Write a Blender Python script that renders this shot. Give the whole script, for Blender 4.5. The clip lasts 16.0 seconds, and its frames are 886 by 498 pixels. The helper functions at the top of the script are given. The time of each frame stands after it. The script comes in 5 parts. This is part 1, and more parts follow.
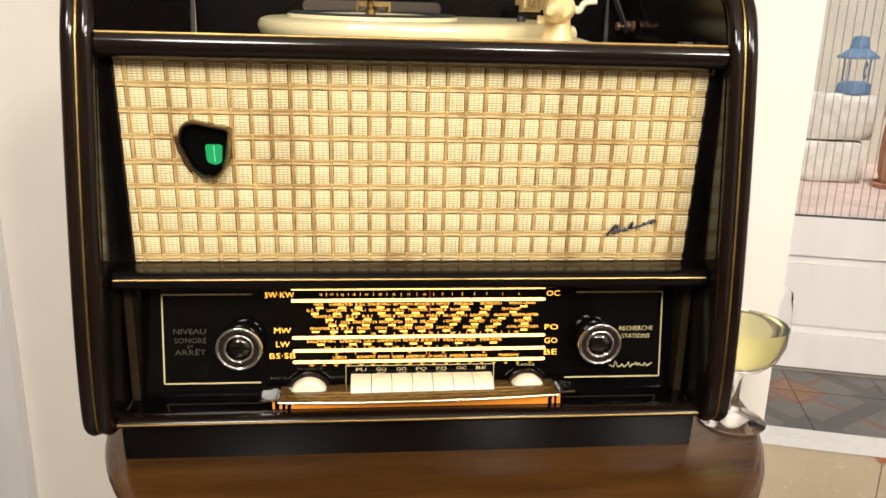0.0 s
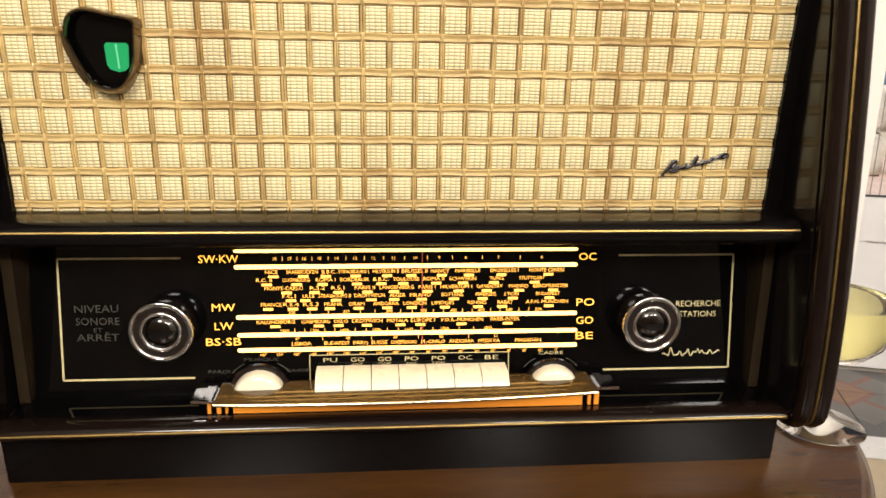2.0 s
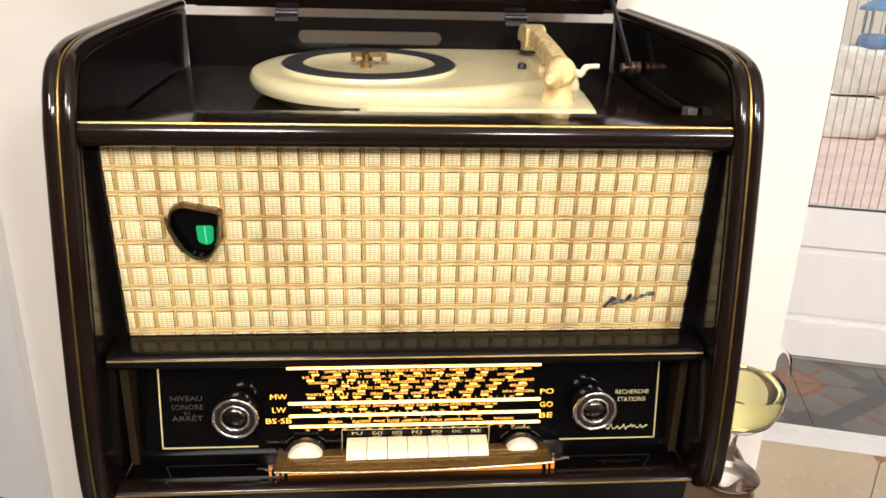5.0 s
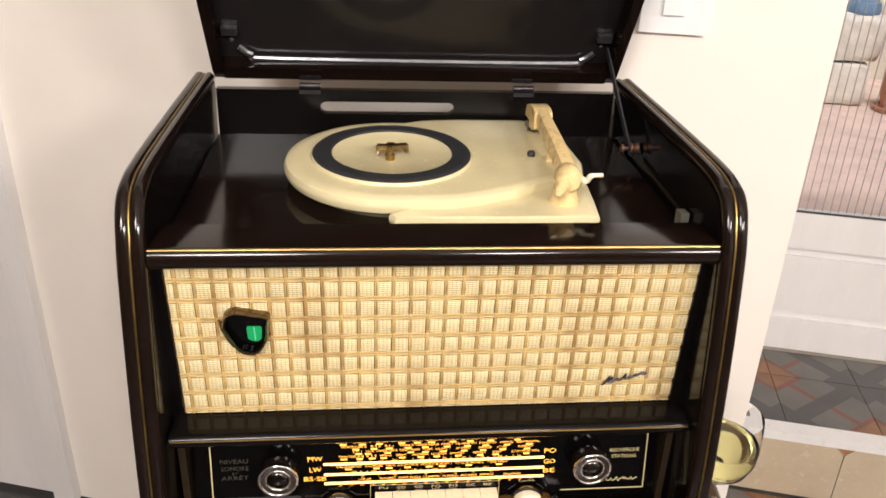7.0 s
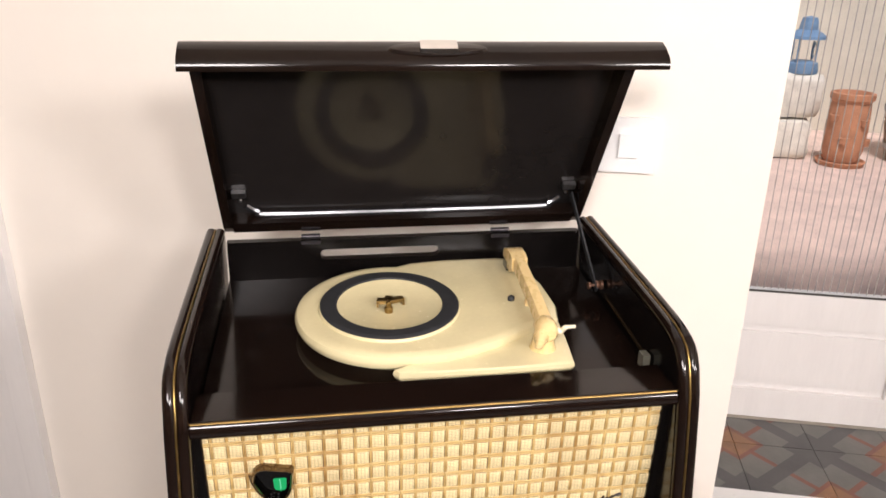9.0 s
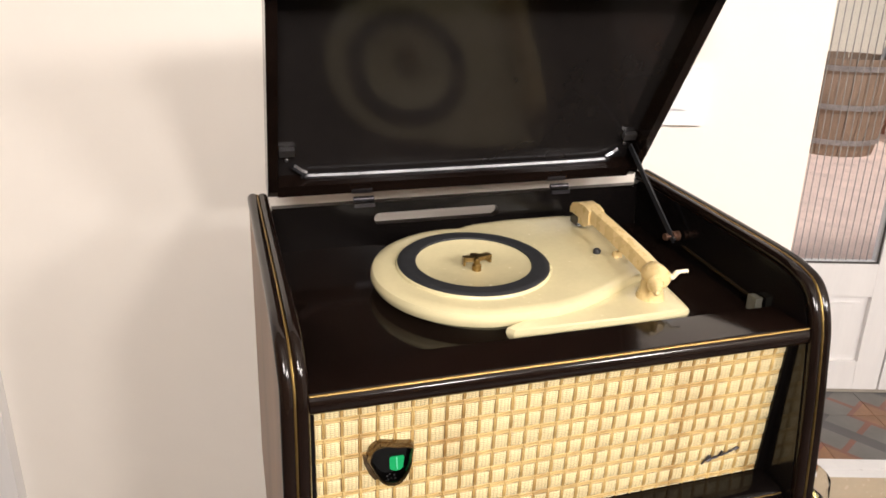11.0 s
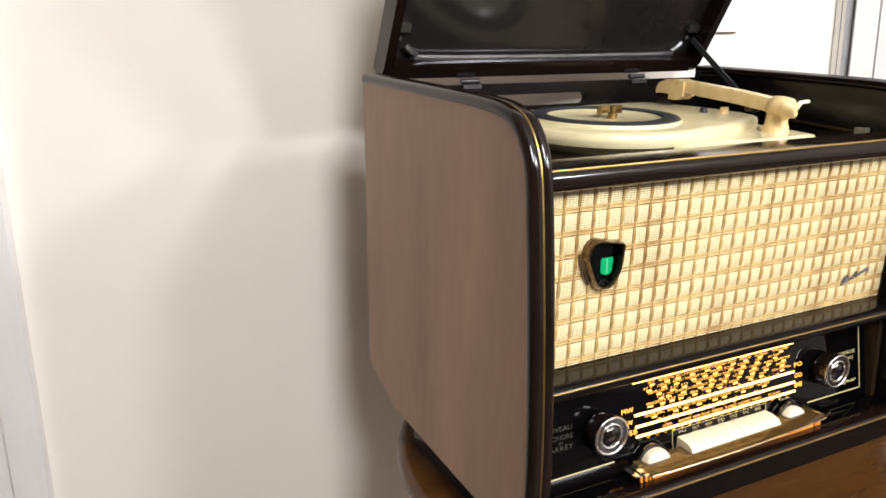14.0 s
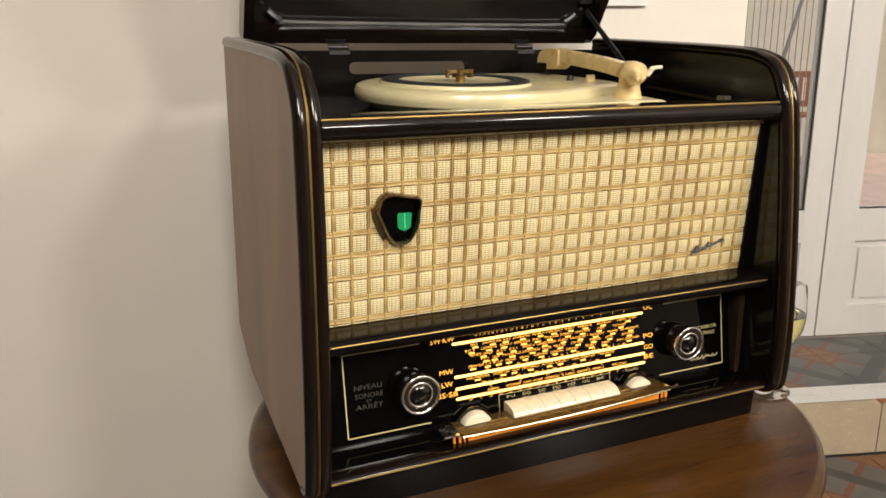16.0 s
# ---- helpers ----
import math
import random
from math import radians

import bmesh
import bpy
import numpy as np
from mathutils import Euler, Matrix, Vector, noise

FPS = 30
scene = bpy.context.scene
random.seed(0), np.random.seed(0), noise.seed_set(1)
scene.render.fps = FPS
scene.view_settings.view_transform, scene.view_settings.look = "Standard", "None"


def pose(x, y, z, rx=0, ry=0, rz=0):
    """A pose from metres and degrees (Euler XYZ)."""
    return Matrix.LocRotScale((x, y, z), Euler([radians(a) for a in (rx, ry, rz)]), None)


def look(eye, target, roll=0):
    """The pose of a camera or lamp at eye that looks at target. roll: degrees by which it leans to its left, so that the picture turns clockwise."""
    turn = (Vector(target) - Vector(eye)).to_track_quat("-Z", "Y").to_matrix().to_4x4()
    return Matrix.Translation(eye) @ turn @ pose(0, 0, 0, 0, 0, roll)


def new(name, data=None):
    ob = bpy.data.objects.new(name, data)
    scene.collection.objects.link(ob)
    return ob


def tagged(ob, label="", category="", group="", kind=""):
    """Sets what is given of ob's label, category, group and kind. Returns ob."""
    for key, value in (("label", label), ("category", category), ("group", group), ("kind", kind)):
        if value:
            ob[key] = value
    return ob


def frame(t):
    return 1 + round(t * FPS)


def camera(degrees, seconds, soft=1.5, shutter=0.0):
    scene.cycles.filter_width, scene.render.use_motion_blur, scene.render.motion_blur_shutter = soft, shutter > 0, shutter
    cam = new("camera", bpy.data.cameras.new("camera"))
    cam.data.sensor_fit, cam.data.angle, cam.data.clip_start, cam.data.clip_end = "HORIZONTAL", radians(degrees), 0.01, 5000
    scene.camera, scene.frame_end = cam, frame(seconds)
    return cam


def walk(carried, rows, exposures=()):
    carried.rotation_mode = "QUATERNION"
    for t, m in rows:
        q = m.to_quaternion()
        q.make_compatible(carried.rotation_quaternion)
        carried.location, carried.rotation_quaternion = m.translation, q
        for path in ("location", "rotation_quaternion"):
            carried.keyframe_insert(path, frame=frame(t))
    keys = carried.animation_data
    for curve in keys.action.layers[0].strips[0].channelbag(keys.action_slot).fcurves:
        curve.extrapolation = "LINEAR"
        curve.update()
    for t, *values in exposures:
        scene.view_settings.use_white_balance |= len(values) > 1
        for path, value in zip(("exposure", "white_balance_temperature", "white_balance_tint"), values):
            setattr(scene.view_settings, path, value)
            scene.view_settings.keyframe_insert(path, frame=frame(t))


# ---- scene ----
cam = camera(60.9, 16.0, 1.6)
PATH = [
    (0, (-0.041, -0.616, 0.917), (0.147, 1.305, 0.391), 1.4),
    (0.5, (-0.046, -0.565, 0.893), (0.149, 1.352, 0.358), 1.5),
    (1, (-0.035, -0.524, 0.866), (0.16, 1.398, 0.346), 1.1),
    (1.5, (-0.033, -0.476, 0.845), (0.162, 1.45, 0.341), 1.2),
    (2, (-0.019, -0.453, 0.832), (0.158, 1.471, 0.317), 1.0),
    (2.5, (-0.019, -0.447, 0.833), (0.155, 1.477, 0.317), 1.1),
    (3, (-0.015, -0.469, 0.837), (0.139, 1.463, 0.342), 1.0),
    (3.5, (-0.014, -0.492, 0.857), (0.144, 1.437, 0.354), 1.0),
    (4, (-0.018, -0.523, 0.899), (0.153, 1.399, 0.373), 1.2),
    (4.2, (-0.011, -0.534, 0.933), (0.135, 1.371, 0.343), 1.0),
    (6.3, (-0.06, -0.606, 1.125), (0.133, 1.242, 0.384), 2.3),
    (6.5, (-0.06, -0.603, 1.146), (0.132, 1.233, 0.377), 2.3),
    (7, (-0.066, -0.593, 1.192), (0.132, 1.216, 0.363), 2.2),
    (7.5, (-0.079, -0.6, 1.245), (0.111, 1.208, 0.411), 1.8),
    (8, (-0.087, -0.62, 1.291), (0.117, 1.201, 0.491), 1.2),
    (8.5, (-0.102, -0.641, 1.332), (0.158, 1.187, 0.565), 1.3),
    (8.7, (-0.104, -0.651, 1.348), (0.168, 1.188, 0.61), 1.2),
    (10.8, (-0.266, -0.56, 1.271), (0.25, 1.246, 0.583), 0.8),
    (11, (-0.306, -0.549, 1.251), (0.244, 1.247, 0.564), 1.0),
    (11.5, (-0.4, -0.529, 1.192), (0.26, 1.232, 0.513), 1.4),
    (12, (-0.473, -0.524, 1.144), (0.224, 1.221, 0.46), 1.6),
    (12.5, (-0.516, -0.521, 1.097), (0.218, 1.243, 0.507), 0.3),
    (13, (-0.555, -0.507, 1.054), (0.227, 1.253, 0.513), -0.1),
    (13.5, (-0.589, -0.502, 1.027), (0.227, 1.251, 0.515), -0.7),
    (14, (-0.602, -0.507, 1.009), (0.258, 1.232, 0.525), -1.0),
    (14.5, (-0.591, -0.519, 0.985), (0.282, 1.217, 0.512), -0.6),
    (15, (-0.565, -0.543, 0.972), (0.29, 1.202, 0.497), -0.5),
    (15.5, (-0.491, -0.567, 0.967), (0.338, 1.189, 0.487), -0.8),
    (16, (-0.406, -0.61, 0.967), (0.359, 1.172, 0.48), -0.5),
]
EXPOSURES = [(0, 0.02, 6000, 11), (2, -0.03, 6000, 11), (3, 0.06, 5900, 12), (4, 0.19, 5750, 12), (7, -0.05, 5950, 16), (8.5, 0.03, 5850, 18), (11, 0.10, 5900, 15), (12.5, 0.28, 5500, 11), (14.5, 0.24, 5450, 11), (16, -0.33, 6100, 10)]
walk(cam, [(t, look(eye, target, roll)) for t, eye, target, roll in PATH], EXPOSURES)

# ---------------------------------------------------------------- world, lights, exposure
world = bpy.data.worlds.new("world")
scene.world = world
world.use_nodes = True
wn = world.node_tree.nodes
sky = wn.new("ShaderNodeTexSky")
sky.sky_type, sky.sun_disc = "NISHITA", False
sky.sun_elevation, sky.sun_rotation = radians(38), radians(200)
wn["Background"].inputs[1].default_value = 0.08
world.node_tree.links.new(sky.outputs[0], wn["Background"].inputs[0])
sun = new("sun", bpy.data.lights.new("sun", "SUN"))
sun.data.energy, sun.data.angle, sun.data.color = 3.6, radians(12), (1.0, 0.93, 0.84)
sun.matrix_world = look((0, 0, 6), (0.9, 3.0, 0))


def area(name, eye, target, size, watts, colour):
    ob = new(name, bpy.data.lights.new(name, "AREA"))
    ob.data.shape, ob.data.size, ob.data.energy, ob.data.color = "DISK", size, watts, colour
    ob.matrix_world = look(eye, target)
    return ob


# the room's two ceiling lamps, behind and to the right of the camera
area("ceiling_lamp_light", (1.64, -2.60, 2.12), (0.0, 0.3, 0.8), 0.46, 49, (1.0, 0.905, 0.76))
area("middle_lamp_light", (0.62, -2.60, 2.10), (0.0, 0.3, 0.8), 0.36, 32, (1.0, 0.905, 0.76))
# added fill with no known lamp, brightens the side panel and left wall
area("left_fill_light", (-0.60, -2.0, 2.15), (0.0, 0.3, 0.6), 0.60, 51, (1.0, 0.905, 0.76))

# ---------------------------------------------------------------- materials


def mat(name, colour, rough=0.5, metal=0.0, vary=0.12, scale=30.0, bump=0.0, bump_scale=200.0, coat=0.0, rough_vary=0.08, stretch=(1, 1, 1), second=None, specular=0.5):
    """A surface with colour and gloss that vary at two scales, and a fine relief."""
    m = bpy.data.materials.new(name)
    m.use_nodes = True
    n, l = m.node_tree.nodes, m.node_tree.links
    b = n["Principled BSDF"]
    b.inputs["Metallic"].default_value = metal
    b.inputs["Specular IOR Level"].default_value = specular
    b.inputs["Coat Weight"].default_value = coat
    b.inputs["Coat Roughness"].default_value = 0.06
    co = n.new("ShaderNodeTexCoord")
    mp = n.new("ShaderNodeMapping")
    mp.inputs["Scale"].default_value = stretch
    l.new(co.outputs["Object"], mp.inputs[0])
    big, fine = n.new("ShaderNodeTexNoise"), n.new("ShaderNodeTexNoise")
    for t, s in ((big, scale), (fine, scale * 9)):
        t.inputs["Scale"].default_value, t.inputs["Detail"].default_value = s, 5
        l.new(mp.outputs[0], t.inputs["Vector"])
    mix = n.new("ShaderNodeMath")
    mix.operation = "MULTIPLY_ADD"
    mix.inputs[1].default_value = 0.35
    l.new(fine.outputs[0], mix.inputs[0])
    l.new(big.outputs[0], mix.inputs[2])
    ramp = n.new("ShaderNodeMapRange")
    ramp.inputs[1].default_value, ramp.inputs[2].default_value = 0.35, 1.0
    l.new(mix.outputs[0], ramp.inputs[0])
    c = n.new("ShaderNodeMix")
    c.data_type = "RGBA"
    dark = second or tuple(v * (1 - vary) for v in colour)
    light = colour if second else tuple(min(1, v * (1 + vary)) for v in colour)
    c.inputs[6].default_value, c.inputs[7].default_value = (*dark, 1), (*light, 1)
    l.new(ramp.outputs[0], c.inputs[0])
    l.new(c.outputs[2], b.inputs["Base Color"])
    r = n.new("ShaderNodeMapRange")
    r.inputs[3].default_value, r.inputs[4].default_value = max(0.02, rough - rough_vary), min(1, rough + rough_vary)
    l.new(fine.outputs[0], r.inputs[0])
    l.new(r.outputs[0], b.inputs["Roughness"])
    if bump:
        t = n.new("ShaderNodeTexNoise")
        t.inputs["Scale"].default_value, t.inputs["Detail"].default_value = bump_scale, 6
        l.new(mp.outputs[0], t.inputs["Vector"])
        bp = n.new("ShaderNodeBump")
        bp.inputs["Strength"].default_value, bp.inputs["Distance"].default_value = bump, 0.002
        l.new(t.outputs[0], bp.inputs["Height"])
        l.new(bp.outputs[0], b.inputs["Normal"])
    return m


def glow(name, colour, strength):
    m = bpy.data.materials.new(name)
    m.use_nodes = True
    b = m.node_tree.nodes["Principled BSDF"]
    b.inputs["Base Color"].default_value = (*[v * 0.5 for v in colour], 1)
    b.inputs["Emission Color"].default_value = (*colour, 1)
    b.inputs["Emission Strength"].default_value = strength
    return m


def ends_glow(name, colour):
    """Glow that paints the dial's reflection: stronger at its two ends, less in its middle."""
    m = glow(name, colour, 0.4)
    n, l = m.node_tree.nodes, m.node_tree.links
    co, sep, size = n.new("ShaderNodeTexCoord"), n.new("ShaderNodeSeparateXYZ"), n.new("ShaderNodeMath")
    size.operation = "ABSOLUTE"
    k = n.new("ShaderNodeMapRange")
    k.inputs[1].default_value, k.inputs[2].default_value = 0.03, 0.115
    k.inputs[3].default_value, k.inputs[4].default_value = 0.06, 0.42
    l.new(co.outputs["Object"], sep.inputs[0])
    l.new(sep.outputs["X"], size.inputs[0])
    l.new(size.outputs[0], k.inputs[0])
    l.new(k.outputs[0], n["Principled BSDF"].inputs["Emission Strength"])
    return m


def clear(name, colour, rough=0.02, ior=1.45):
    m = bpy.data.materials.new(name)
    m.use_nodes = True
    b = m.node_tree.nodes["Principled BSDF"]
    b.inputs["Base Color"].default_value = (*colour, 1)
    b.inputs["Transmission Weight"].default_value = 1
    b.inputs["Roughness"].default_value = rough
    b.inputs["IOR"].default_value = ior
    return m


LACQUER = mat("dark_lacquered_walnut", (0.008, 0.0046, 0.0034), 0.12, vary=0.5, scale=6, stretch=(1, 1, 6), coat=0.05, bump=0.02, bump_scale=60, rough_vary=0.05, specular=0.24)
INNER_FACE = mat("polished_dark_side", (0.006, 0.0048, 0.0045), 0.15, vary=0.4, scale=8, rough_vary=0.03, specular=0.42)
BEAD = mat("dark_polished_bead", (0.008, 0.0042, 0.003), 0.13, vary=0.4, scale=14, coat=0.06, rough_vary=0.06, specular=0.30)
# veneer base lightened to stand in for light bounced off the wall
SIDE = mat("lightened_dark_veneer", (0.30, 0.188, 0.116), 0.42, vary=0.34, scale=9, stretch=(1, 1, 0.25), coat=0.04, bump=0.04, bump_scale=250, rough_vary=0.05, specular=0.35)
BLACK_GLASS = mat("black_dial_glass", (0.0018, 0.0016, 0.0016), 0.05, vary=0.3, scale=10, coat=0.0, rough_vary=0.02, specular=0.22)
BLACK = mat("black_lacquer", (0.004, 0.0032, 0.003), 0.18, vary=0.4, scale=10, coat=0.0, rough_vary=0.07, specular=0.22)
PLINTH = mat("black_stained_board", (0.0040, 0.0030, 0.0028), 0.16, vary=0.4, scale=20, rough_vary=0.08, bump=0.02, bump_scale=40, specular=0.17)
LID_INNER = mat("polished_dark_lid", (0.0135, 0.0115, 0.0110), 0.13, vary=0.3, scale=5, coat=0.03, rough_vary=0.05, specular=0.26)
# grey-blue metal tone paints the white wall's sheen on the lid rim
LID_RIM = mat("wall_sheen_lid_rim", (0.20, 0.20, 0.215), 0.22, metal=0.9, vary=0.3, scale=30, rough_vary=0.08)
CATCH = mat("tarnished_catch_metal", (0.30, 0.29, 0.23), 0.42, metal=0.6, vary=0.35, scale=90)
STUD = mat("grey_rubber_stud", (0.045, 0.050, 0.058), 0.32, vary=0.3, scale=90)
BRASS = mat("aged_brass", (0.34, 0.225, 0.075), 0.38, metal=1.0, vary=0.35, scale=40, rough_vary=0.12)
CHROME = mat("worn_chrome", (0.70, 0.68, 0.66), 0.12, metal=1.0, vary=0.12, scale=60, rough_vary=0.06)
EDGE_METAL = mat("pale_gilt_edge", (0.42, 0.35, 0.23), 0.26, metal=1.0, vary=0.25, scale=70)
STEEL = mat("dull_steel", (0.34, 0.33, 0.33), 0.35, metal=1.0, vary=0.25, scale=60)
DISH = mat("dark_polished_metal", (0.09, 0.084, 0.08), 0.10, metal=1.0, vary=0.2, scale=60)
STRIP = mat("dark_bronze_strip", (0.045, 0.030, 0.016), 0.22, metal=0.4, vary=0.3, scale=40)
BAKELITE = mat("dark_brown_bakelite", (0.014, 0.009, 0.007), 0.16, vary=0.3, scale=40, coat=0.3)
BRONZE = mat("dark_bronze_bakelite", (0.13, 0.085, 0.040), 0.22, metal=0.4, vary=0.3, scale=60, coat=0.4)
CREAM = mat("cream_bakelite", (0.70, 0.62, 0.37), 0.24, vary=0.08, scale=18, coat=0.2, bump=0.015, bump_scale=120)
IVORY = mat("ivory_plastic", (0.80, 0.72, 0.54), 0.28, vary=0.015, scale=12, coat=0.2)
ARM = mat("yellowed_arm_plastic", (0.78, 0.59, 0.28), 0.28, vary=0.07, scale=8, coat=0.2)
RUBBER = mat("black_rubber", (0.022, 0.023, 0.026), 0.55, vary=0.25, scale=80, bump=0.1, bump_scale=500)
GOLD_INK = mat("pale_gold_ink", (0.58, 0.48, 0.24), 0.4, vary=0.15, scale=200)
GREY_INK = mat("dull_grey_ink", (0.040, 0.035, 0.025), 0.5, vary=0.2, scale=200)
DARK_METAL = mat("tarnished_badge_metal", (0.06, 0.055, 0.06), 0.35, metal=0.8, vary=0.4, scale=200)
TABLE = mat("polished_table_wood", (0.105, 0.045, 0.0105), 0.22, vary=0.3, scale=5, stretch=(1, 7, 1), second=(0.036, 0.0145, 0.0042), coat=0.06, bump=0.03, bump_scale=90, rough_vary=0.06, specular=0.30)
TABLE_EDGE = mat("dark_table_edge", (0.050, 0.022, 0.011), 0.24, vary=0.4, scale=12, stretch=(1, 1, 6), coat=0.4)
WALL = mat("warm_white_plaster", (0.82, 0.765, 0.695), 0.72, vary=0.035, scale=2.2, bump=0.12, bump_scale=70)
# for walls out of view, toned to warm the bounced light
BOUNCE_WALL = mat("beige_bounce_wall", (0.50, 0.39, 0.275), 0.75, vary=0.06, scale=2.0, bump=0.1, bump_scale=60)
WALL_DIRT = mat("off_white_plaster_reveal", (0.80, 0.78, 0.75), 0.7, vary=0.04, scale=3, bump=0.1, bump_scale=60)
TRIM = mat("white_painted_wood", (0.76, 0.74, 0.73), 0.35, vary=0.05, scale=5, stretch=(4, 4, 0.6), bump=0.06, bump_scale=120, coat=0.15)
GAP = mat("dark_joint", (0.05, 0.045, 0.04), 0.8, vary=0.3)
SWITCH = mat("white_switch_plastic", (0.80, 0.80, 0.80), 0.3, vary=0.03, scale=80)
BEIGE_TILE = mat("beige_glazed_tile", (0.50, 0.41, 0.29), 0.25, vary=0.10, scale=9, coat=0.2)
ORANGE_TILE = mat("orange_terracotta_inset", (0.42, 0.16, 0.06), 0.3, vary=0.2, scale=30, coat=0.2)
NOSING = mat("white_marble_nosing", (0.74, 0.73, 0.72), 0.3, vary=0.08, scale=8)
GROUT = mat("pale_grout", (0.52, 0.47, 0.40), 0.8, vary=0.15, scale=60)
# cement tile tones are lowered to hold the shade around the step
TILE_GREY = mat("cement_tile_grey", (0.058, 0.056, 0.055), 0.35, vary=0.35, scale=11, bump=0.03)
TILE_PALE = mat("cement_tile_pale", (0.115, 0.110, 0.100), 0.35, vary=0.3, scale=11, bump=0.03)
TILE_RED = mat("cement_tile_oxide_red", (0.155, 0.056, 0.033), 0.35, vary=0.35, scale=14, bump=0.03)
TILE_OCHRE = mat("cement_tile_ochre", (0.20, 0.096, 0.040), 0.35, vary=0.4, scale=14, bump=0.03)
PATIO = mat("pinkish_patio_paving", (0.62, 0.46, 0.37), 0.7, vary=0.22, scale=7, bump=0.15, bump_scale=60)
PATIO_WALL = mat("cream_rendered_wall", (0.66, 0.60, 0.47), 0.8, vary=0.12, scale=4, bump=0.2, bump_scale=50)
STONE = mat("pale_limestone", (0.62, 0.57, 0.47), 0.8, vary=0.25, scale=14, bump=0.4, bump_scale=40)
TERRACOTTA = mat("weathered_terracotta", (0.44, 0.20, 0.10), 0.75, vary=0.25, scale=16, bump=0.15, bump_scale=80)
BLUE_PAINT = mat("faded_blue_enamel", (0.13, 0.22, 0.33), 0.4, vary=0.25, scale=20)
OAK = mat("weathered_barrel_oak", (0.24, 0.16, 0.10), 0.7, vary=0.3, scale=12, stretch=(6, 6, 0.6), bump=0.25, bump_scale=60)
IRON = mat("grey_iron_hoop", (0.30, 0.28, 0.26), 0.5, metal=0.6, vary=0.3, scale=30)
CHAIR_WOOD = mat("red_brown_chair_wood", (0.30, 0.12, 0.06), 0.5, vary=0.25, scale=20, stretch=(1, 1, 5))
THREAD = mat("grey_screen_thread", (0.30, 0.27, 0.235), 0.7, vary=0.2)

def amber_plastic():
    m = mat("amber_plastic", (0.11, 0.062, 0.018), 0.08, vary=0.25, scale=12, coat=0.4)
    m.node_tree.nodes["Principled BSDF"].inputs["Transmission Weight"].default_value = 0.3
    return m


GLASS = clear("clear_glass", (1, 1, 1), 0.0, 1.06)
THICK_GLASS = clear("thick_clear_glass", (1, 1, 1), 0.0, 1.32)
PANE = clear("window_pane", (0.97, 0.98, 0.98), 0.0, 1.05)
WINE = clear("pale_yellow_wine", (0.93, 0.90, 0.42), 0.0, 1.34)
AMBER = amber_plastic()
DIAL_BAR = glow("lit_scale_bar", (1.0, 0.56, 0.14), 4.2)
DIAL_INK = glow("lit_dial_lettering", (1.0, 0.45, 0.05), 2.2)
DIAL_BLOCK = glow("lit_station_mark", (1.0, 0.48, 0.07), 2.7)
GREEN = glow("lit_green_phosphor", (0.012, 0.42, 0.12), 0.36)
GREEN_STREAK = glow("bright_green_streak", (0.20, 0.75, 0.40), 0.42)
NEEDLE = glow("red_tuning_needle", (0.8, 0.12, 0.06), 0.35)


def cloth_material():
    """Straw-coloured speaker cloth, with fine threads both ways."""
    m = mat("woven_straw_cloth", (0.90, 0.75, 0.415), 0.30, vary=0.12, scale=25)
    n, l = m.node_tree.nodes, m.node_tree.links
    b = n["Principled BSDF"]
    co = n.new("ShaderNodeTexCoord")
    heights = []
    for axis, scale in (("Z", 150.0), ("X", 84.0)):
        w = n.new("ShaderNodeTexWave")
        w.wave_type, w.bands_direction = "BANDS", axis
        w.inputs["Scale"].default_value, w.inputs["Distortion"].default_value = scale, 1.2
        w.inputs["Detail"].default_value, w.inputs["Detail Scale"].default_value = 1.0, 0.4
        l.new(co.outputs["Object"], w.inputs["Vector"])
        heights.append(w)
    low = n.new("ShaderNodeMath")
    low.operation = "MINIMUM"
    faint = n.new("ShaderNodeMapRange")
    faint.inputs[3].default_value = 0.16
    l.new(heights[1].outputs["Fac"], faint.inputs[0])
    l.new(heights[0].outputs["Fac"], low.inputs[0])
    l.new(faint.outputs[0], low.inputs[1])
    lift = n.new("ShaderNodeMapRange")
    lift.inputs[1].default_value, lift.inputs[2].default_value = 0.0, 0.35
    lift.inputs[3].default_value, lift.inputs[4].default_value = 0.36, 1.0
    l.new(low.outputs[0], lift.inputs[0])
    old = b.inputs["Base Color"].links[0].from_socket
    mul = n.new("ShaderNodeMix")
    mul.data_type, mul.blend_type = "RGBA", "MULTIPLY"
    mul.inputs[0].default_value = 1
    l.new(old, mul.inputs[6])
    l.new(lift.outputs[0], mul.inputs[7])
    l.new(mul.outputs[2], b.inputs["Base Color"])
    bp = n.new("ShaderNodeBump")
    bp.inputs["Strength"].default_value, bp.inputs["Distance"].default_value = 0.7, 0.0006
    l.new(low.outputs[0], bp.inputs["Height"])
    l.new(bp.outputs[0], b.inputs["Normal"])
    return m


CLOTH = cloth_material()
RIBBON = mat("straw_ribbon", (0.56, 0.40, 0.16), 0.25, vary=0.24, scale=45, stretch=(1, 1, 20), bump=0.25, bump_scale=300)
# backing colour darkened to paint the shade between cells, cords and ribbons
SHADED_BACKING = mat("shaded_cloth_backing", (0.15, 0.086, 0.030), 0.8, vary=0.3, scale=50)
CORD = mat("straw_cord", (0.58, 0.41, 0.16), 0.20, vary=0.28, scale=60, bump=0.15, bump_scale=600)



